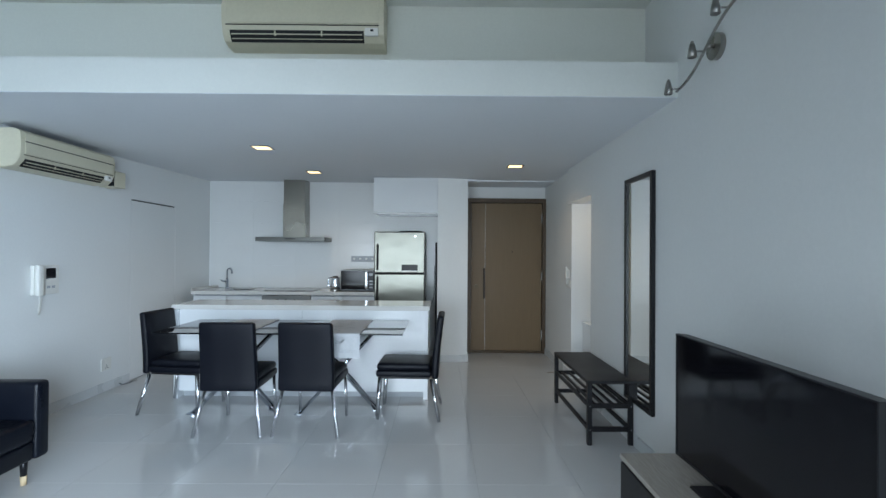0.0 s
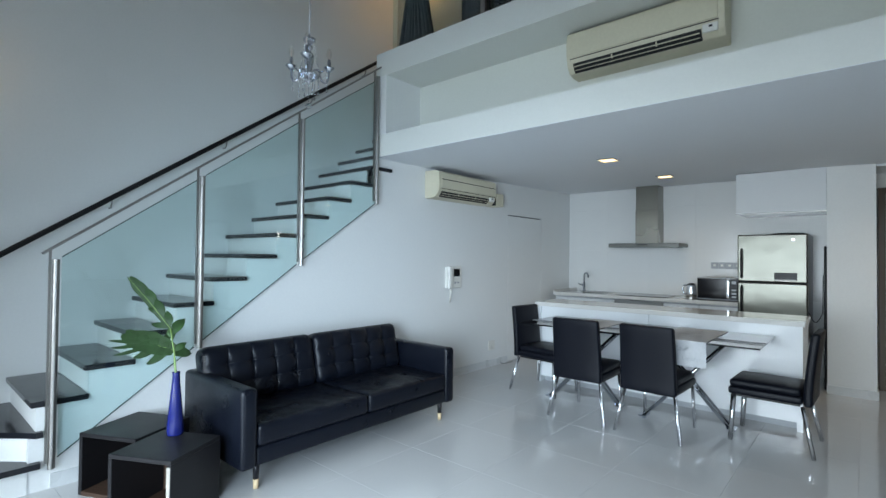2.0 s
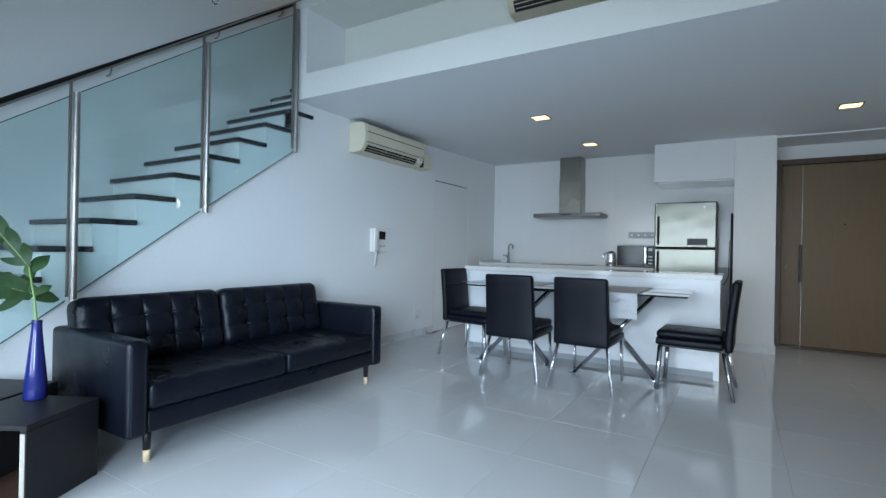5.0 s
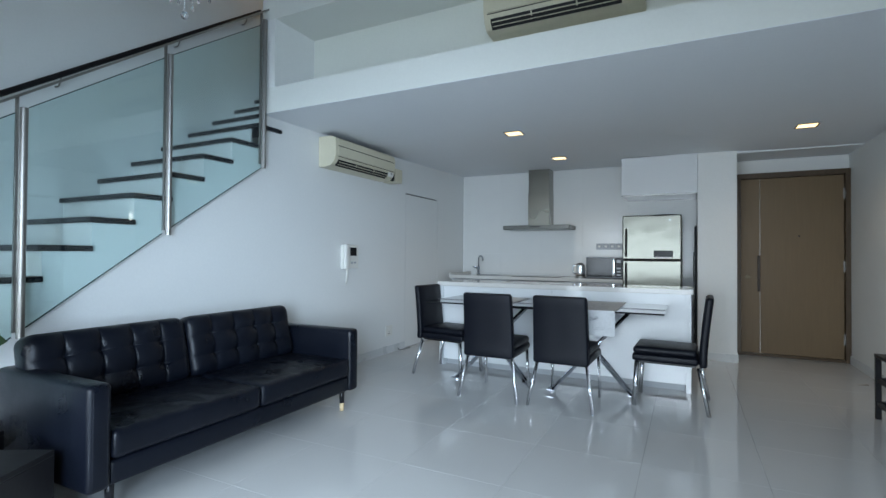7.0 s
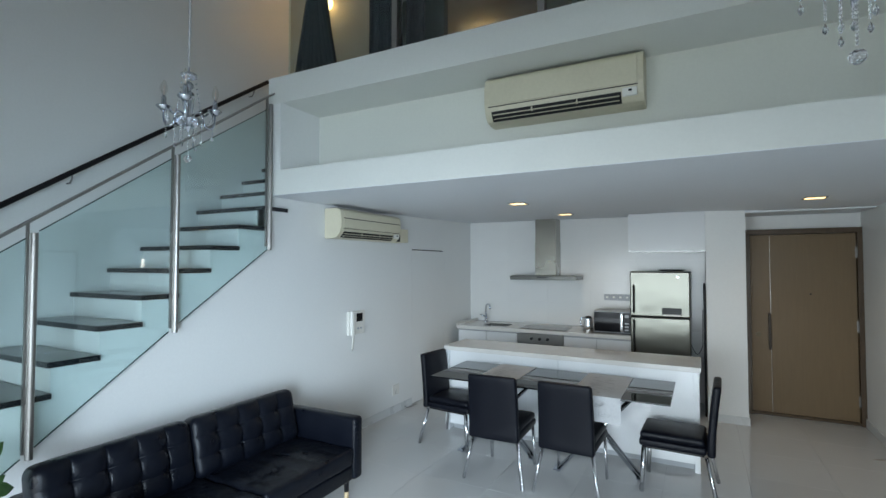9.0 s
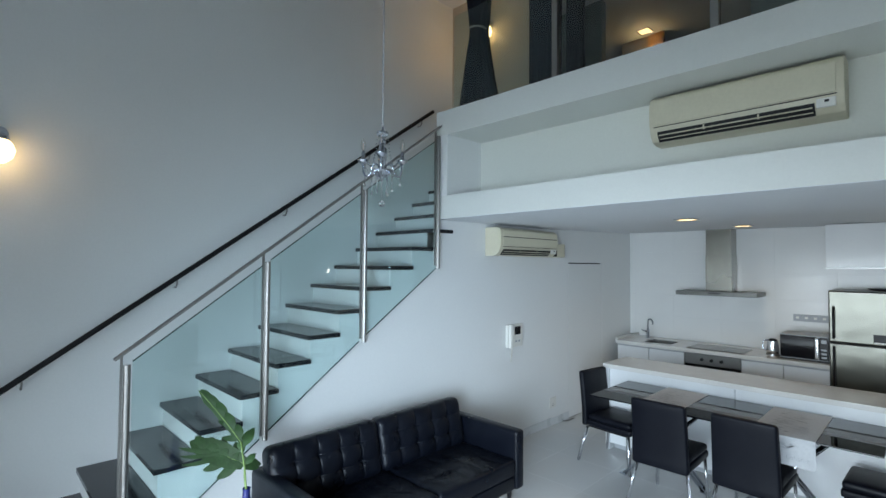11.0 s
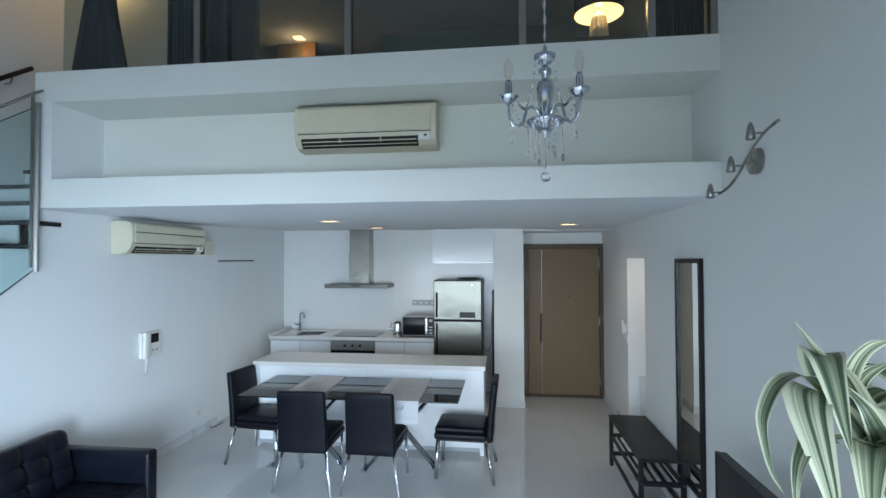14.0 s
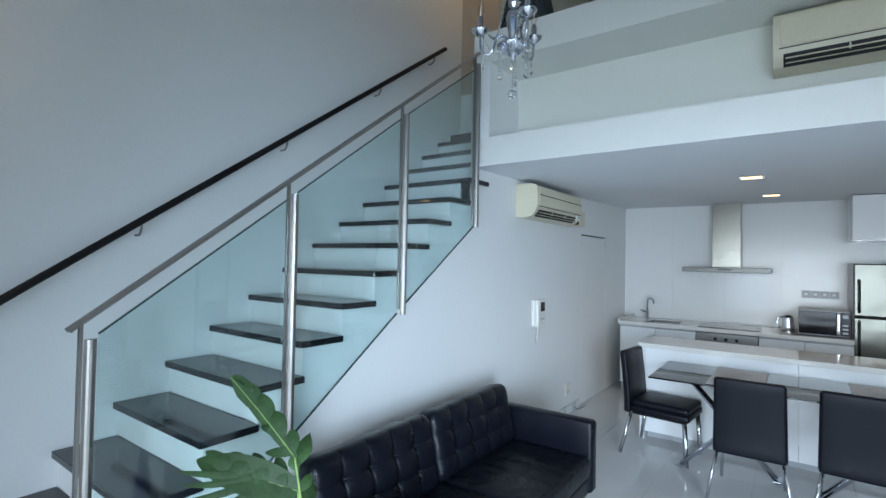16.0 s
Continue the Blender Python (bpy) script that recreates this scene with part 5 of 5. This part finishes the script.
tube(bm, [(-0.018, 0, 0.09), (-0.06, -0.01, 0.10), (-0.085, -0.015, 0.115)], [0.012, 0.01, 0.008], 10)
part("lever", bm, CHROME, fa, smooth=True)
hb = thing("hob", "black glass hob flush on the white counter", "hob", (-0.81, 7.46, 0.8672))
part("glass", B((0, 0, 0), (0.62, 0.42, 0.006), 0.002), HOBGLASS, hb)
rg = bmesh.new()
for x, y, r in ((0.15, 0.11, 0.07), (0.15, 0.31, 0.09), (0.47, 0.11, 0.09), (0.47, 0.31, 0.07)):
    for k in range(24):
        a, b = 2 * math.pi * k / 24, 2 * math.pi * (k + 1) / 24
        rg.faces.new([rg.verts.new((x + q * math.cos(c_), y + q * math.sin(c_), 0.0064)) for q, c_ in ((r, a), (r, b), (r - 0.004, b), (r - 0.004, a))])
part("ring_mark", rg, WHITEGREY, hb)

hd = thing("cooker_hood", "brushed steel cooker hood with a narrow chimney on the kitchen wall", "cooker hood", (-0.56, BACK, 1.52))
part("canopy", B((-0.46, -0.42, -0.012), (0.46, -0.004, 0.042), 0.003), brushed("dull_hood_steel", (0.15, 0.15, 0.14), 0.38, (60, 60, 1)), hd, "flat steel canopy")
part("button_strip", B((-0.07, -0.4235, 0.013), (0.07, -0.4202, 0.028)), BLACKP, hd)
part("chimney", B((-0.150, -0.25, 0.0425), (0.150, -0.004, 0.50), 0.002), HOODSTEEL, hd, "brushed steel chimney")
part("chimney", B((-0.145, -0.245, 0.5), (0.145, -0.004, 0.838), 0.002), HOODSTEEL, hd, "brushed steel upper chimney")
part("filter", B((-0.42, -0.38, -0.016), (0.42, -0.06, -0.0122)), WHITEGREY, hd)

DENTED = brushed("refrigerator_steel", (0.125, 0.125, 0.108), 0.26, (60, 60, 1))
dn, dl = DENTED.node_tree.nodes, DENTED.node_tree.links
wv = dn.new("ShaderNodeTexNoise")
wv.inputs["Scale"].default_value, wv.inputs["Detail"].default_value = 4.0, 1.0
wb = dn.new("ShaderNodeBump")
wb.inputs["Strength"].default_value, wb.inputs["Distance"].default_value = 0.35, 0.02
dl.new(dn["Texture Coordinate"].outputs["Object"], wv.inputs["Vector"])
dl.new(wv.outputs["Fac"], wb.inputs["Height"])
dl.new(wb.outputs[0], dn["Principled BSDF"].inputs["Normal"])
fg = thing("refrigerator", "two-door stainless steel refrigerator with a small dark display", "refrigerator", (0.590, 7.43, 0))
FGW = 0.645
part("body", B((0.0, 0.06, 0.02), (FGW, 0.66, 1.635), 0.004), WHITEGREY, fg, "grey enamel cabinet")
part("door", B((0.002, 0.0, 1.108), (FGW - 0.002, 0.056, 1.632), 0.012, 2), DENTED, fg, "upper stainless steel door")
part("door", B((0.002, 0.0, 0.05), (FGW - 0.002, 0.056, 1.098), 0.012, 2), DENTED, fg, "lower stainless steel door")
part("gasket", B((0.01, 0.012, 1.0985), (FGW - 0.01, 0.055, 1.1075)), DARKGAP, fg)
bm = bmesh.new()
tube(bm, [(0.045, 0.0, 1.15), (0.045, -0.03, 1.16), (0.045, -0.034, 1.30), (0.045, -0.03, 1.46), (0.045, 0.0, 1.47)], 0.011, 10)
part("handle", bm, BLACKP, fg, "dark upright handle", True)
bm = bmesh.new()
tube(bm, [(0.045, 0.0, 0.62), (0.045, -0.03, 0.63), (0.045, -0.034, 0.86), (0.045, -0.03, 1.05), (0.045, 0.0, 1.06)], 0.011, 10)
part("handle", bm, BLACKP, fg, "dark upright handle", True)
part("display", B((0.35, -0.004, 1.135), (0.555, -0.0001, 1.215), 0.002), BLACKP, fg, "dark water and display panel")
part("display_shelf", B((0.36, -0.010, 1.128), (0.545, -0.0041, 1.140)), IVORY, fg, "pale lower edge of the panel")
part("badge", B((0.51, -0.003, 1.565), (0.53, -0.0001, 1.58)), CHROME, fg)
part("foot", box(B((0.03, 0.08, 0.0), (0.08, 0.13, 0.0195)), (FGW - 0.08, 0.08, 0.0), (FGW - 0.03, 0.13, 0.0195)), BLACKP, fg)
bm = bmesh.new()
tray = thing("tray", "dark tray lying on the refrigerator", "tray", (1.03, 7.80, 1.636))
part("dish", lathe(bm, [(0.0, 0.0), (0.12, 0.0), (0.16, 0.018), (0.155, 0.02), (0.118, 0.005), (0.0, 0.005)], seg=28), BLACKP, tray, smooth=True)
ib = thing("ironing_board", "folded narrow dark board standing beside the refrigerator", "folded board", (1.380, 7.60, 0), 0)
part("board", pad(bmesh.new(), (-0.014, -0.13, 0.01), (0.010, 0.17, 1.50), 0.011, (1, 2, 4)), BLACKP, ib, smooth=True)
part("leg", B((-0.005, -0.1, 0.0), (0.005, 0.1, 0.0095)), STEEL, ib)
cbx = thing("power_cord", "black power cord hanging beside the refrigerator", "cord", (0, 0, 0))
bm = bmesh.new()
tube(bm, [(1.238, 7.48, 0.80)] + [(1.238 + 0.115 * t, 7.48 + 0.01 * math.sin(6 * t), 0.80 - 0.10 * math.sin(math.pi * t) ** 1.0 - 0.0 * t) for t in [k / 10 for k in range(1, 11)]] + [(1.355, 7.50, 0.9), (1.358, 7.52, 1.2)], 0.004, 8)
part("cable", bm, BLACKP, cbx, smooth=True)

uc = thing("wall_cabinet", "white wall cabinet above the refrigerator", "cabinet", (0.583, 7.40, 1.873))
part("body", B((0.0, 0.02, 0.0), (0.811, BACK - 7.41, CEIL_Z - 1.873 + 0.028)), LAMINATE, uc)
part("door", B((0.001, 0.0, 0.003), (0.810, 0.0195, CEIL_Z - 1.873 + 0.026), 0.001), LAMINATE, uc, "plain white door")
part("lower_rail", B((0.0, -0.002, -0.012), (0.80, 0.03, -0.0005)), STEEL_H, uc, "thin metal lower rail")

mw = thing("microwave", "steel and black microwave oven on the counter", "microwave oven", (0.145, 7.55, 0.875))
part("body", B((0, 0.0, 0), (0.435, 0.36, 0.262), 0.006), WHITEGREY, mw, "grey metal case")
part("door_glass", B((0.006, -0.012, 0.012), (0.33, -0.0005, 0.25), 0.004), SCREEN, mw, "black glass door")
part("door_window", B((0.05, -0.0135, 0.06), (0.27, -0.0122, 0.20)), SCREEN, mw)
part("control_panel", B((0.355, -0.012, 0.012), (0.43, -0.0005, 0.25), 0.003), BLACKP, mw, "black control panel")
part("handle", pad(bmesh.new(), (0.316, -0.050, 0.018), (0.358, -0.0125, 0.246), 0.016, (1, 1, 5)), CHAIRLEG, mw, "steel door handle", True)
for z1, z2 in ((0.03, 0.05), (0.07, 0.09), (0.11, 0.13), (0.19, 0.225)):
    part("button", B((0.37, -0.0135, z1), (0.415, -0.0122, z2)), WHITEGREY, mw)
part("foot", box(B((0.03, 0.03, -0.008), (0.06, 0.06, -0.0005)), (0.37, 0.03, -0.008), (0.40, 0.06, -0.0005)), BLACKP, mw)
mt = thing("tray", "low dark tray under the microwave oven", "tray", (0.12, 7.50, 0.8675))
part("board", B((0, 0, 0), (0.47, 0.42, 0.0065), 0.002), BLACKP, mt)
kt = thing("kettle", "small glass and steel kettle beside the microwave oven", "kettle", (0.055, 7.66, 0.8675))
part("base", lathe(bmesh.new(), [(0.065, 0.0), (0.065, 0.02), (0.0, 0.021)]), STEEL, kt)
part("jug", lathe(bmesh.new(), [(0.058, 0.0215), (0.062, 0.06), (0.052, 0.15), (0.05, 0.165), (0.0, 0.17)]), CHAIRLEG, kt, "steel jug", True)
part("lid", lathe(bmesh.new(), [(0.048, 0.1705), (0.03, 0.185), (0.01, 0.19), (0.0, 0.19)]), BLACKP, kt, smooth=True)
part("handle", tube(bmesh.new(), [(-0.045, 0, 0.165), (-0.085, 0, 0.16), (-0.10, 0, 0.12), (-0.09, 0, 0.06), (-0.058, 0, 0.045)], 0.009, 10), CHROME, kt, "curved handle", True)
ss = thing("wall_sockets", "row of white sockets and switches on the kitchen wall", "socket", (0.18, BACK - 0.010, 1.235))
for i in range(4):
    part("plate", B((i * 0.085, -0.010, 0), (i * 0.085 + 0.082, -0.001, 0.082), 0.002), WHITEGREY, ss, "grey metal plate")
    part("rocker", B((i * 0.085 + 0.025, -0.014, 0.03), (i * 0.085 + 0.055, -0.0101, 0.055), 0.002), IVORY, ss)


ds = thing("door_stop", "small wooden door wedge lying on the floor by the passage", "door stop", (2.70, 6.84, 0), 12)
part("wedge", prism(bmesh.new(), [(-0.04, 0.0005), (0.04, 0.0005), (0.04, 0.012), (-0.04, 0.004)], "y", -0.010, 0.010), GREYWOOD, ds)
fcd = thing("floor_cord", "thin dark cord lying on the floor before the flush door", "cord", (0, 0, 0))
part("cable", tube(bmesh.new(), [(-1.805, 6.20, 0.03), (-1.79, 6.22, 0.008), (-1.765, 6.29, 0.0055), (-1.77, 6.37, 0.0055), (-1.76, 6.42, 0.0055)], 0.0035, 8), BLACKP, fcd, smooth=True)


# ---- bench, television, console ----
bn = thing("bench", "black wooden bench with a slatted shelf against the wall", "bench", (2.648, 5.225, 0))
BX, BY = 0.165, 0.51
part("seat", B((-BX, -BY, 0.437), (BX, BY, 0.46), 0.002), BLACKWOOD, bn, "smooth black seat board")
for x in (-BX + 0.018, BX - 0.018):
    for y in (-BY + 0.02, BY - 0.02):
        part("leg", B((x - 0.016, y - 0.016, 0), (x + 0.016, y + 0.016, 0.4365), 0.002), BLACKWOOD, bn)
for y in (-BY + 0.02, BY - 0.02):
    for z in (0.095, 0.262):
        part("cross_rail", B((-BX + 0.0345, y - 0.011, z), (BX - 0.0345, y + 0.011, z + 0.032)), BLACKWOOD, bn)
for x in (-BX + 0.018, BX - 0.018):
    part("long_rail", B((x - 0.010, -BY + 0.0365, 0.098), (x + 0.010, BY - 0.0365, 0.124)), BLACKWOOD, bn)
    part("long_rail", B((x - 0.010, -BY + 0.0365, 0.265), (x + 0.010, BY - 0.0365, 0.29)), BLACKWOOD, bn)
for i in range(4):
    x = -0.10 + i * 0.066
    part("slat", B((x - 0.009, -BY + 0.0315, 0.272), (x + 0.009, BY - 0.0315, 0.286)), BLACKWOOD, bn)
sc = bmesh.new()
for y in (-BY + 0.0035,):
    for x in (-BX + 0.018, BX - 0.018):
        for z in (0.111, 0.278):
            tube(sc, [(x, y + 0.0004, z), (x, y - 0.002, z)], 0.005, 8)
part("bolt", sc, CHROME, bn)

tv = thing("television", "large flat black television on the low console", "television", (2.52, 2.955, 0.425))
part("screen", B((-0.012, -0.505, 0.035), (0.0, 0.515, 0.570), 0.002), SCREEN, tv, "glossy black screen")
part("casing", B((0.0005, -0.506, 0.032), (0.035, 0.516, 0.573), 0.003), BLACKP, tv)
part("bezel", box(box(box(B((-0.0155, -0.508, 0.569), (0.0005, 0.518, 0.575)), (-0.0155, -0.508, 0.030), (0.0005, -0.502, 0.569)), (-0.0155, 0.512, 0.030), (0.0005, 0.518, 0.569)), (-0.0155, -0.502, 0.030), (0.0005, 0.512, 0.040)), BLACKP, tv, "thin bezel")
part("stand", box(B((-0.09, -0.25, 0.0), (0.11, 0.25, 0.012), 0.004), (0.0005, -0.06, 0.012), (0.03, 0.06, 0.0315)), BLACKP, tv, "black stand")
co = thing("tv_console", "low dark console with a greyed oak top under the television", "console", (2.54, 2.72, 0))
part("top", B((-0.26, -0.83, 0.40), (0.26, 0.83, 0.424), 0.002), GREYWOOD, co, "greyed oak top")
part("body", B((-0.245, -0.82, 0.06), (0.25, 0.82, 0.3995)), BLACKWOOD, co)
for i in range(3):
    y = -0.815 + i * 0.545
    part("drawer", B((-0.262, y + 0.003, 0.07), (-0.2455, y + 0.540, 0.392), 0.002), BLACKWOOD, co, "dark drawer front")
part("plinth", B((-0.20, -0.78, 0.0), (0.22, 0.78, 0.0595)), BLACKP, co)

cabp = thing("passage_cabinet", "low white cabinet in the side passage", "cabinet", (R + 0.17, 6.18, 0))
part("body", B((0.0, 0.0, 0.0), (0.6, 0.41, 0.60), 0.004), LAMINATE, cabp)
part("top", B((-0.008, -0.008, 0.6005), (0.608, 0.412, 0.625), 0.003), LAMINATE, cabp)


# ---- striped-leaf plant on its stand ----
pp_ = thing("potted_plant", "variegated plant with long arching striped leaves on a tall white stand", "plant", (2.093, 1.70, 0))
part("stand", B((-0.09, -0.09, 0.0), (0.09, 0.09, 1.22), 0.004), CERAMIC, pp_, "tall white stand")
part("pot", lathe(bmesh.new(), [(0.0, 1.2205), (0.075, 1.2205), (0.088, 1.40), (0.092, 1.405), (0.082, 1.405), (0.078, 1.38), (0.0, 1.38)], seg=28), CERAMIC, pp_, "white pot", True)
part("soil", lathe(bmesh.new(), [(0.0, 1.3805), (0.077, 1.3805), (0.0, 1.387)], seg=20), SOIL, pp_)


def ribbon(pts, width, fold=0.25, side_dir=None):
    """An arching leaf with a shallow keel and its own UV."""
    bm = bmesh.new()
    uv = bm.loops.layers.uv.new("UVMap")
    P = [Vector(p) for p in pts]
    fine_ = []
    for i in range(len(P) - 1):
        a, b, c, d = P[max(0, i - 1)], P[i], P[i + 1], P[min(len(P) - 1, i + 2)]
        for k in range(7):
            t = k / 7
            fine_.append(0.5 * ((2 * b) + (c - a) * t + (2 * a - 5 * b + 4 * c - d) * t * t + (3 * b - a - 3 * c + d) * t ** 3))
    fine_.append(P[-1])
    n = len(fine_) - 1
    rows, info = [], {}
    side = None
    for i, p in enumerate(fine_):
        d = (fine_[min(n, i + 1)] - fine_[max(0, i - 1)]).normalized()
        horiz = Vector((P[-1] - P[0]).cross(Vector((0, 0, 1))))
        s = Vector(side_dir).normalized() if side_dir else horiz.normalized() if horiz.length > 1e-4 else Vector((1, 0, 0))
        s = (s - d * s.dot(d)).normalized()
        nrm = s.cross(d).normalized()
        t = i / n
        w = width / 2 * min(1.0, 0.35 + t * 1.9) * min(1.0, (1 - t) * 1.75) ** 0.85
        row = []
        for j in range(7):
            u = j / 6 * 2 - 1
            v = bm.verts.new(p + s * u * max(w, 0.0006) + nrm * (fold * w * abs(u)))
            info[v] = (j / 6, t)
            row.append(v)
        rows.append(row)
    for a, b in zip(rows, rows[1:]):
        for k in range(6):
            f = bm.faces.new((a[k], a[k + 1], b[k + 1], b[k]))
            for lp in f.loops:
                lp[uv].uv = info[lp.vert]
    return bm


rs = random.Random(11)
C0 = Vector((0, 0, 1.40))
leaves = [
    ([(-0.089, 0.02, 1.663), (-0.137, 0.0, 1.753), (-0.196, -0.04, 1.794), (-0.238, -0.07, 1.835)], 0.036),
    ([(-0.089, 0.02, 1.663), (-0.136, 0.04, 1.735), (-0.171, 0.0, 1.784), (-0.195, -0.06, 1.785), (-0.202, -0.09, 1.742), (-0.199, -0.1, 1.696)], 0.062),
    ([(-0.102, 0.02, 1.662), (-0.197, -0.04, 1.754), (-0.243, -0.08, 1.773), (-0.273, -0.1, 1.767), (-0.296, -0.12, 1.744), (-0.302, -0.13, 1.724), (-0.3, -0.14, 1.69), (-0.288, -0.14, 1.665)], 0.024),
    ([(-0.089, 0.02, 1.656), (-0.14, 0.02, 1.718), (-0.197, -0.03, 1.745), (-0.222, -0.07, 1.735), (-0.23, -0.1, 1.702), (-0.231, -0.12, 1.66), (-0.232, -0.13, 1.627)], 0.066),
    ([(-0.102, 0.02, 1.641), (-0.208, -0.06, 1.694), (-0.241, -0.09, 1.69), (-0.265, -0.12, 1.672), (-0.271, -0.13, 1.636)], 0.03),
    ([(-0.074, 0.02, 1.621), (-0.101, 0.0, 1.66), (-0.137, -0.04, 1.682), (-0.166, -0.08, 1.679), (-0.18, -0.1, 1.645), (-0.178, -0.1, 1.609)], 0.062),
    ([(-0.092, 0.0, 1.671), (-0.131, -0.04, 1.707), (-0.145, -0.04, 1.731), (-0.154, -0.02, 1.75)], 0.034),
    ([(-0.079, 0.02, 1.656), (-0.126, -0.02, 1.676), (-0.161, -0.04, 1.692), (-0.193, -0.06, 1.695), (-0.215, -0.08, 1.679)], 0.026),
    ([(-0.066, 0.08, 1.641), (-0.114, 0.04, 1.714), (-0.133, 0.0, 1.761), (-0.129, -0.02, 1.794), (-0.117, -0.04, 1.81), (-0.103, -0.08, 1.816), (-0.087, -0.1, 1.791)], 0.022),
    ([(-0.066, 0.08, 1.641), (-0.092, 0.06, 1.709), (-0.108, 0.02, 1.75), (-0.099, 0.0, 1.772), (-0.097, -0.04, 1.784), (-0.083, -0.08, 1.769)], 0.024),
    ([(-0.04, 0.1, 1.635), (-0.055, 0.12, 1.717), (-0.052, 0.1, 1.753), (-0.048, 0.06, 1.752), (-0.059, 0.0, 1.721), (-0.079, -0.04, 1.687)], 0.046),
    ([(-0.035, 0.08, 1.627), (-0.058, 0.08, 1.688), (-0.075, 0.04, 1.721), (-0.081, 0.0, 1.737), (-0.086, -0.04, 1.725), (-0.106, -0.08, 1.682)], 0.05),
    ([(-0.051, 0.05, 1.631), (-0.069, 0.04, 1.678), (-0.084, 0.0, 1.713), (-0.092, -0.04, 1.728), (-0.095, -0.08, 1.713), (-0.105, -0.1, 1.673)], 0.048),
    ([(-0.054, 0.04, 1.62), (-0.092, 0.0, 1.66), (-0.102, -0.04, 1.685), (-0.112, -0.08, 1.682), (-0.121, -0.1, 1.649)], 0.04),
    ([(-0.022, 0.1, 1.62), (0.019, 0.1, 1.717), (0.018, 0.04, 1.777), (0.007, -0.02, 1.749), (-0.032, -0.08, 1.693)], 0.05),
    ([(-0.022, 0.1, 1.62), (0.042, 0.18, 1.661), (0.122, 0.25, 1.661), (0.175, 0.28, 1.577)], 0.055),
]
for pts, w in leaves:
    drape = abs(pts[-1][2] - pts[1][2]) > 1.2 * abs(pts[-1][0] - pts[1][0])
    part("leaf", ribbon([(-0.03, 0.01, 1.39), (-0.045, 0.01, 1.52)] + pts, w, side_dir=(0.8, -0.55, 0.1) if drape else None), STRIPED, pp_, "long green leaf striped with cream", True)
for k in range(14):
    a = rs.uniform(-1.9, 0.8)
    reach, high = rs.uniform(0.12, 0.22), rs.uniform(0.22, 0.31)
    dx, dy = math.cos(a) * reach, math.sin(a) * reach
    pts = [(-0.03, 0.01, 1.39), (dx * 0.25, dy * 0.25, 1.40 + high * 0.75), (dx * 0.65, dy * 0.65, 1.40 + high), (dx, dy, 1.40 + high * 0.8), (dx * 1.25, dy * 1.25, 1.40 + high * rs.uniform(0.1, 0.45))]
    part("leaf", ribbon(pts, rs.uniform(0.04, 0.06)), STRIPED, pp_, "long green leaf striped with cream", True)


# ---- outside ----
gr = bmesh.new()
box(gr, (-600, -900, -0.35), (600, FRONT - 0.16, -0.25))
mesh("ground", gr, CONCRETE, None, "plain ground outside the windows", kind="structure")


# ---- floor tiles and wall tiles ----
mesh("floor_bed", B((SW, FRONT, -0.20), (R + 1.25, BACK + 0.1, -0.012)), GROUT, None, "grey bed under the floor tiles", kind="structure")
floor = thing("floor", "pale grey polished floor tiles", "floor", kind="structure")
TX, TY, J = 0.594, 0.602, 0.0010
tile = bmesh.new()
box(tile, (J / 2, J / 2, -0.012), (TX - J / 2, TY - J / 2, 0.0), 0.0007)
bmesh.ops.recalc_face_normals(tile, faces=tile.faces)
tme = bpy.data.meshes.new("floor_tile")
tile.to_mesh(tme)
tile.free()
tme.materials.append(TILE)
for i in range(-6, 8):
    for j in range(-8, 7):
        x, y = 0.47 + TX * i, 4.127 + TY * j
        if x < SW - TX or x > R + 1.2 or y < FRONT - TY or y > BACK:
            continue
        t = new("floor_tile", tme)
        t.location = (x, y, 0)
        t.parent = floor
wtl = thing("tiled_wall", "white glossy wall tiles behind the kitchen counter", "tiled wall", kind="structure")
WX, WZ = 0.60, 0.30
tile = bmesh.new()
box(tile, (0.0003, -0.006, 0.0009), (WX - 0.0003, 0, WZ - 0.0009), 0.0003)
bmesh.ops.recalc_face_normals(tile, faces=tile.faces)
wme = bpy.data.meshes.new("wall_tile")
tile.to_mesh(wme)
tile.free()
wme.materials.append(WTILE)
for i in range(-3, 3):
    for j in range(0, 5):
        x = -0.005 + WX * i
        t = new("wall_tile", wme)
        t.location = (x, BACK + 0.003, 0.875 + WZ * j)
        t.scale = (1 if i < 2 else 0.33, 1, 1 if j < 4 else 0.97)
        t.parent = wtl
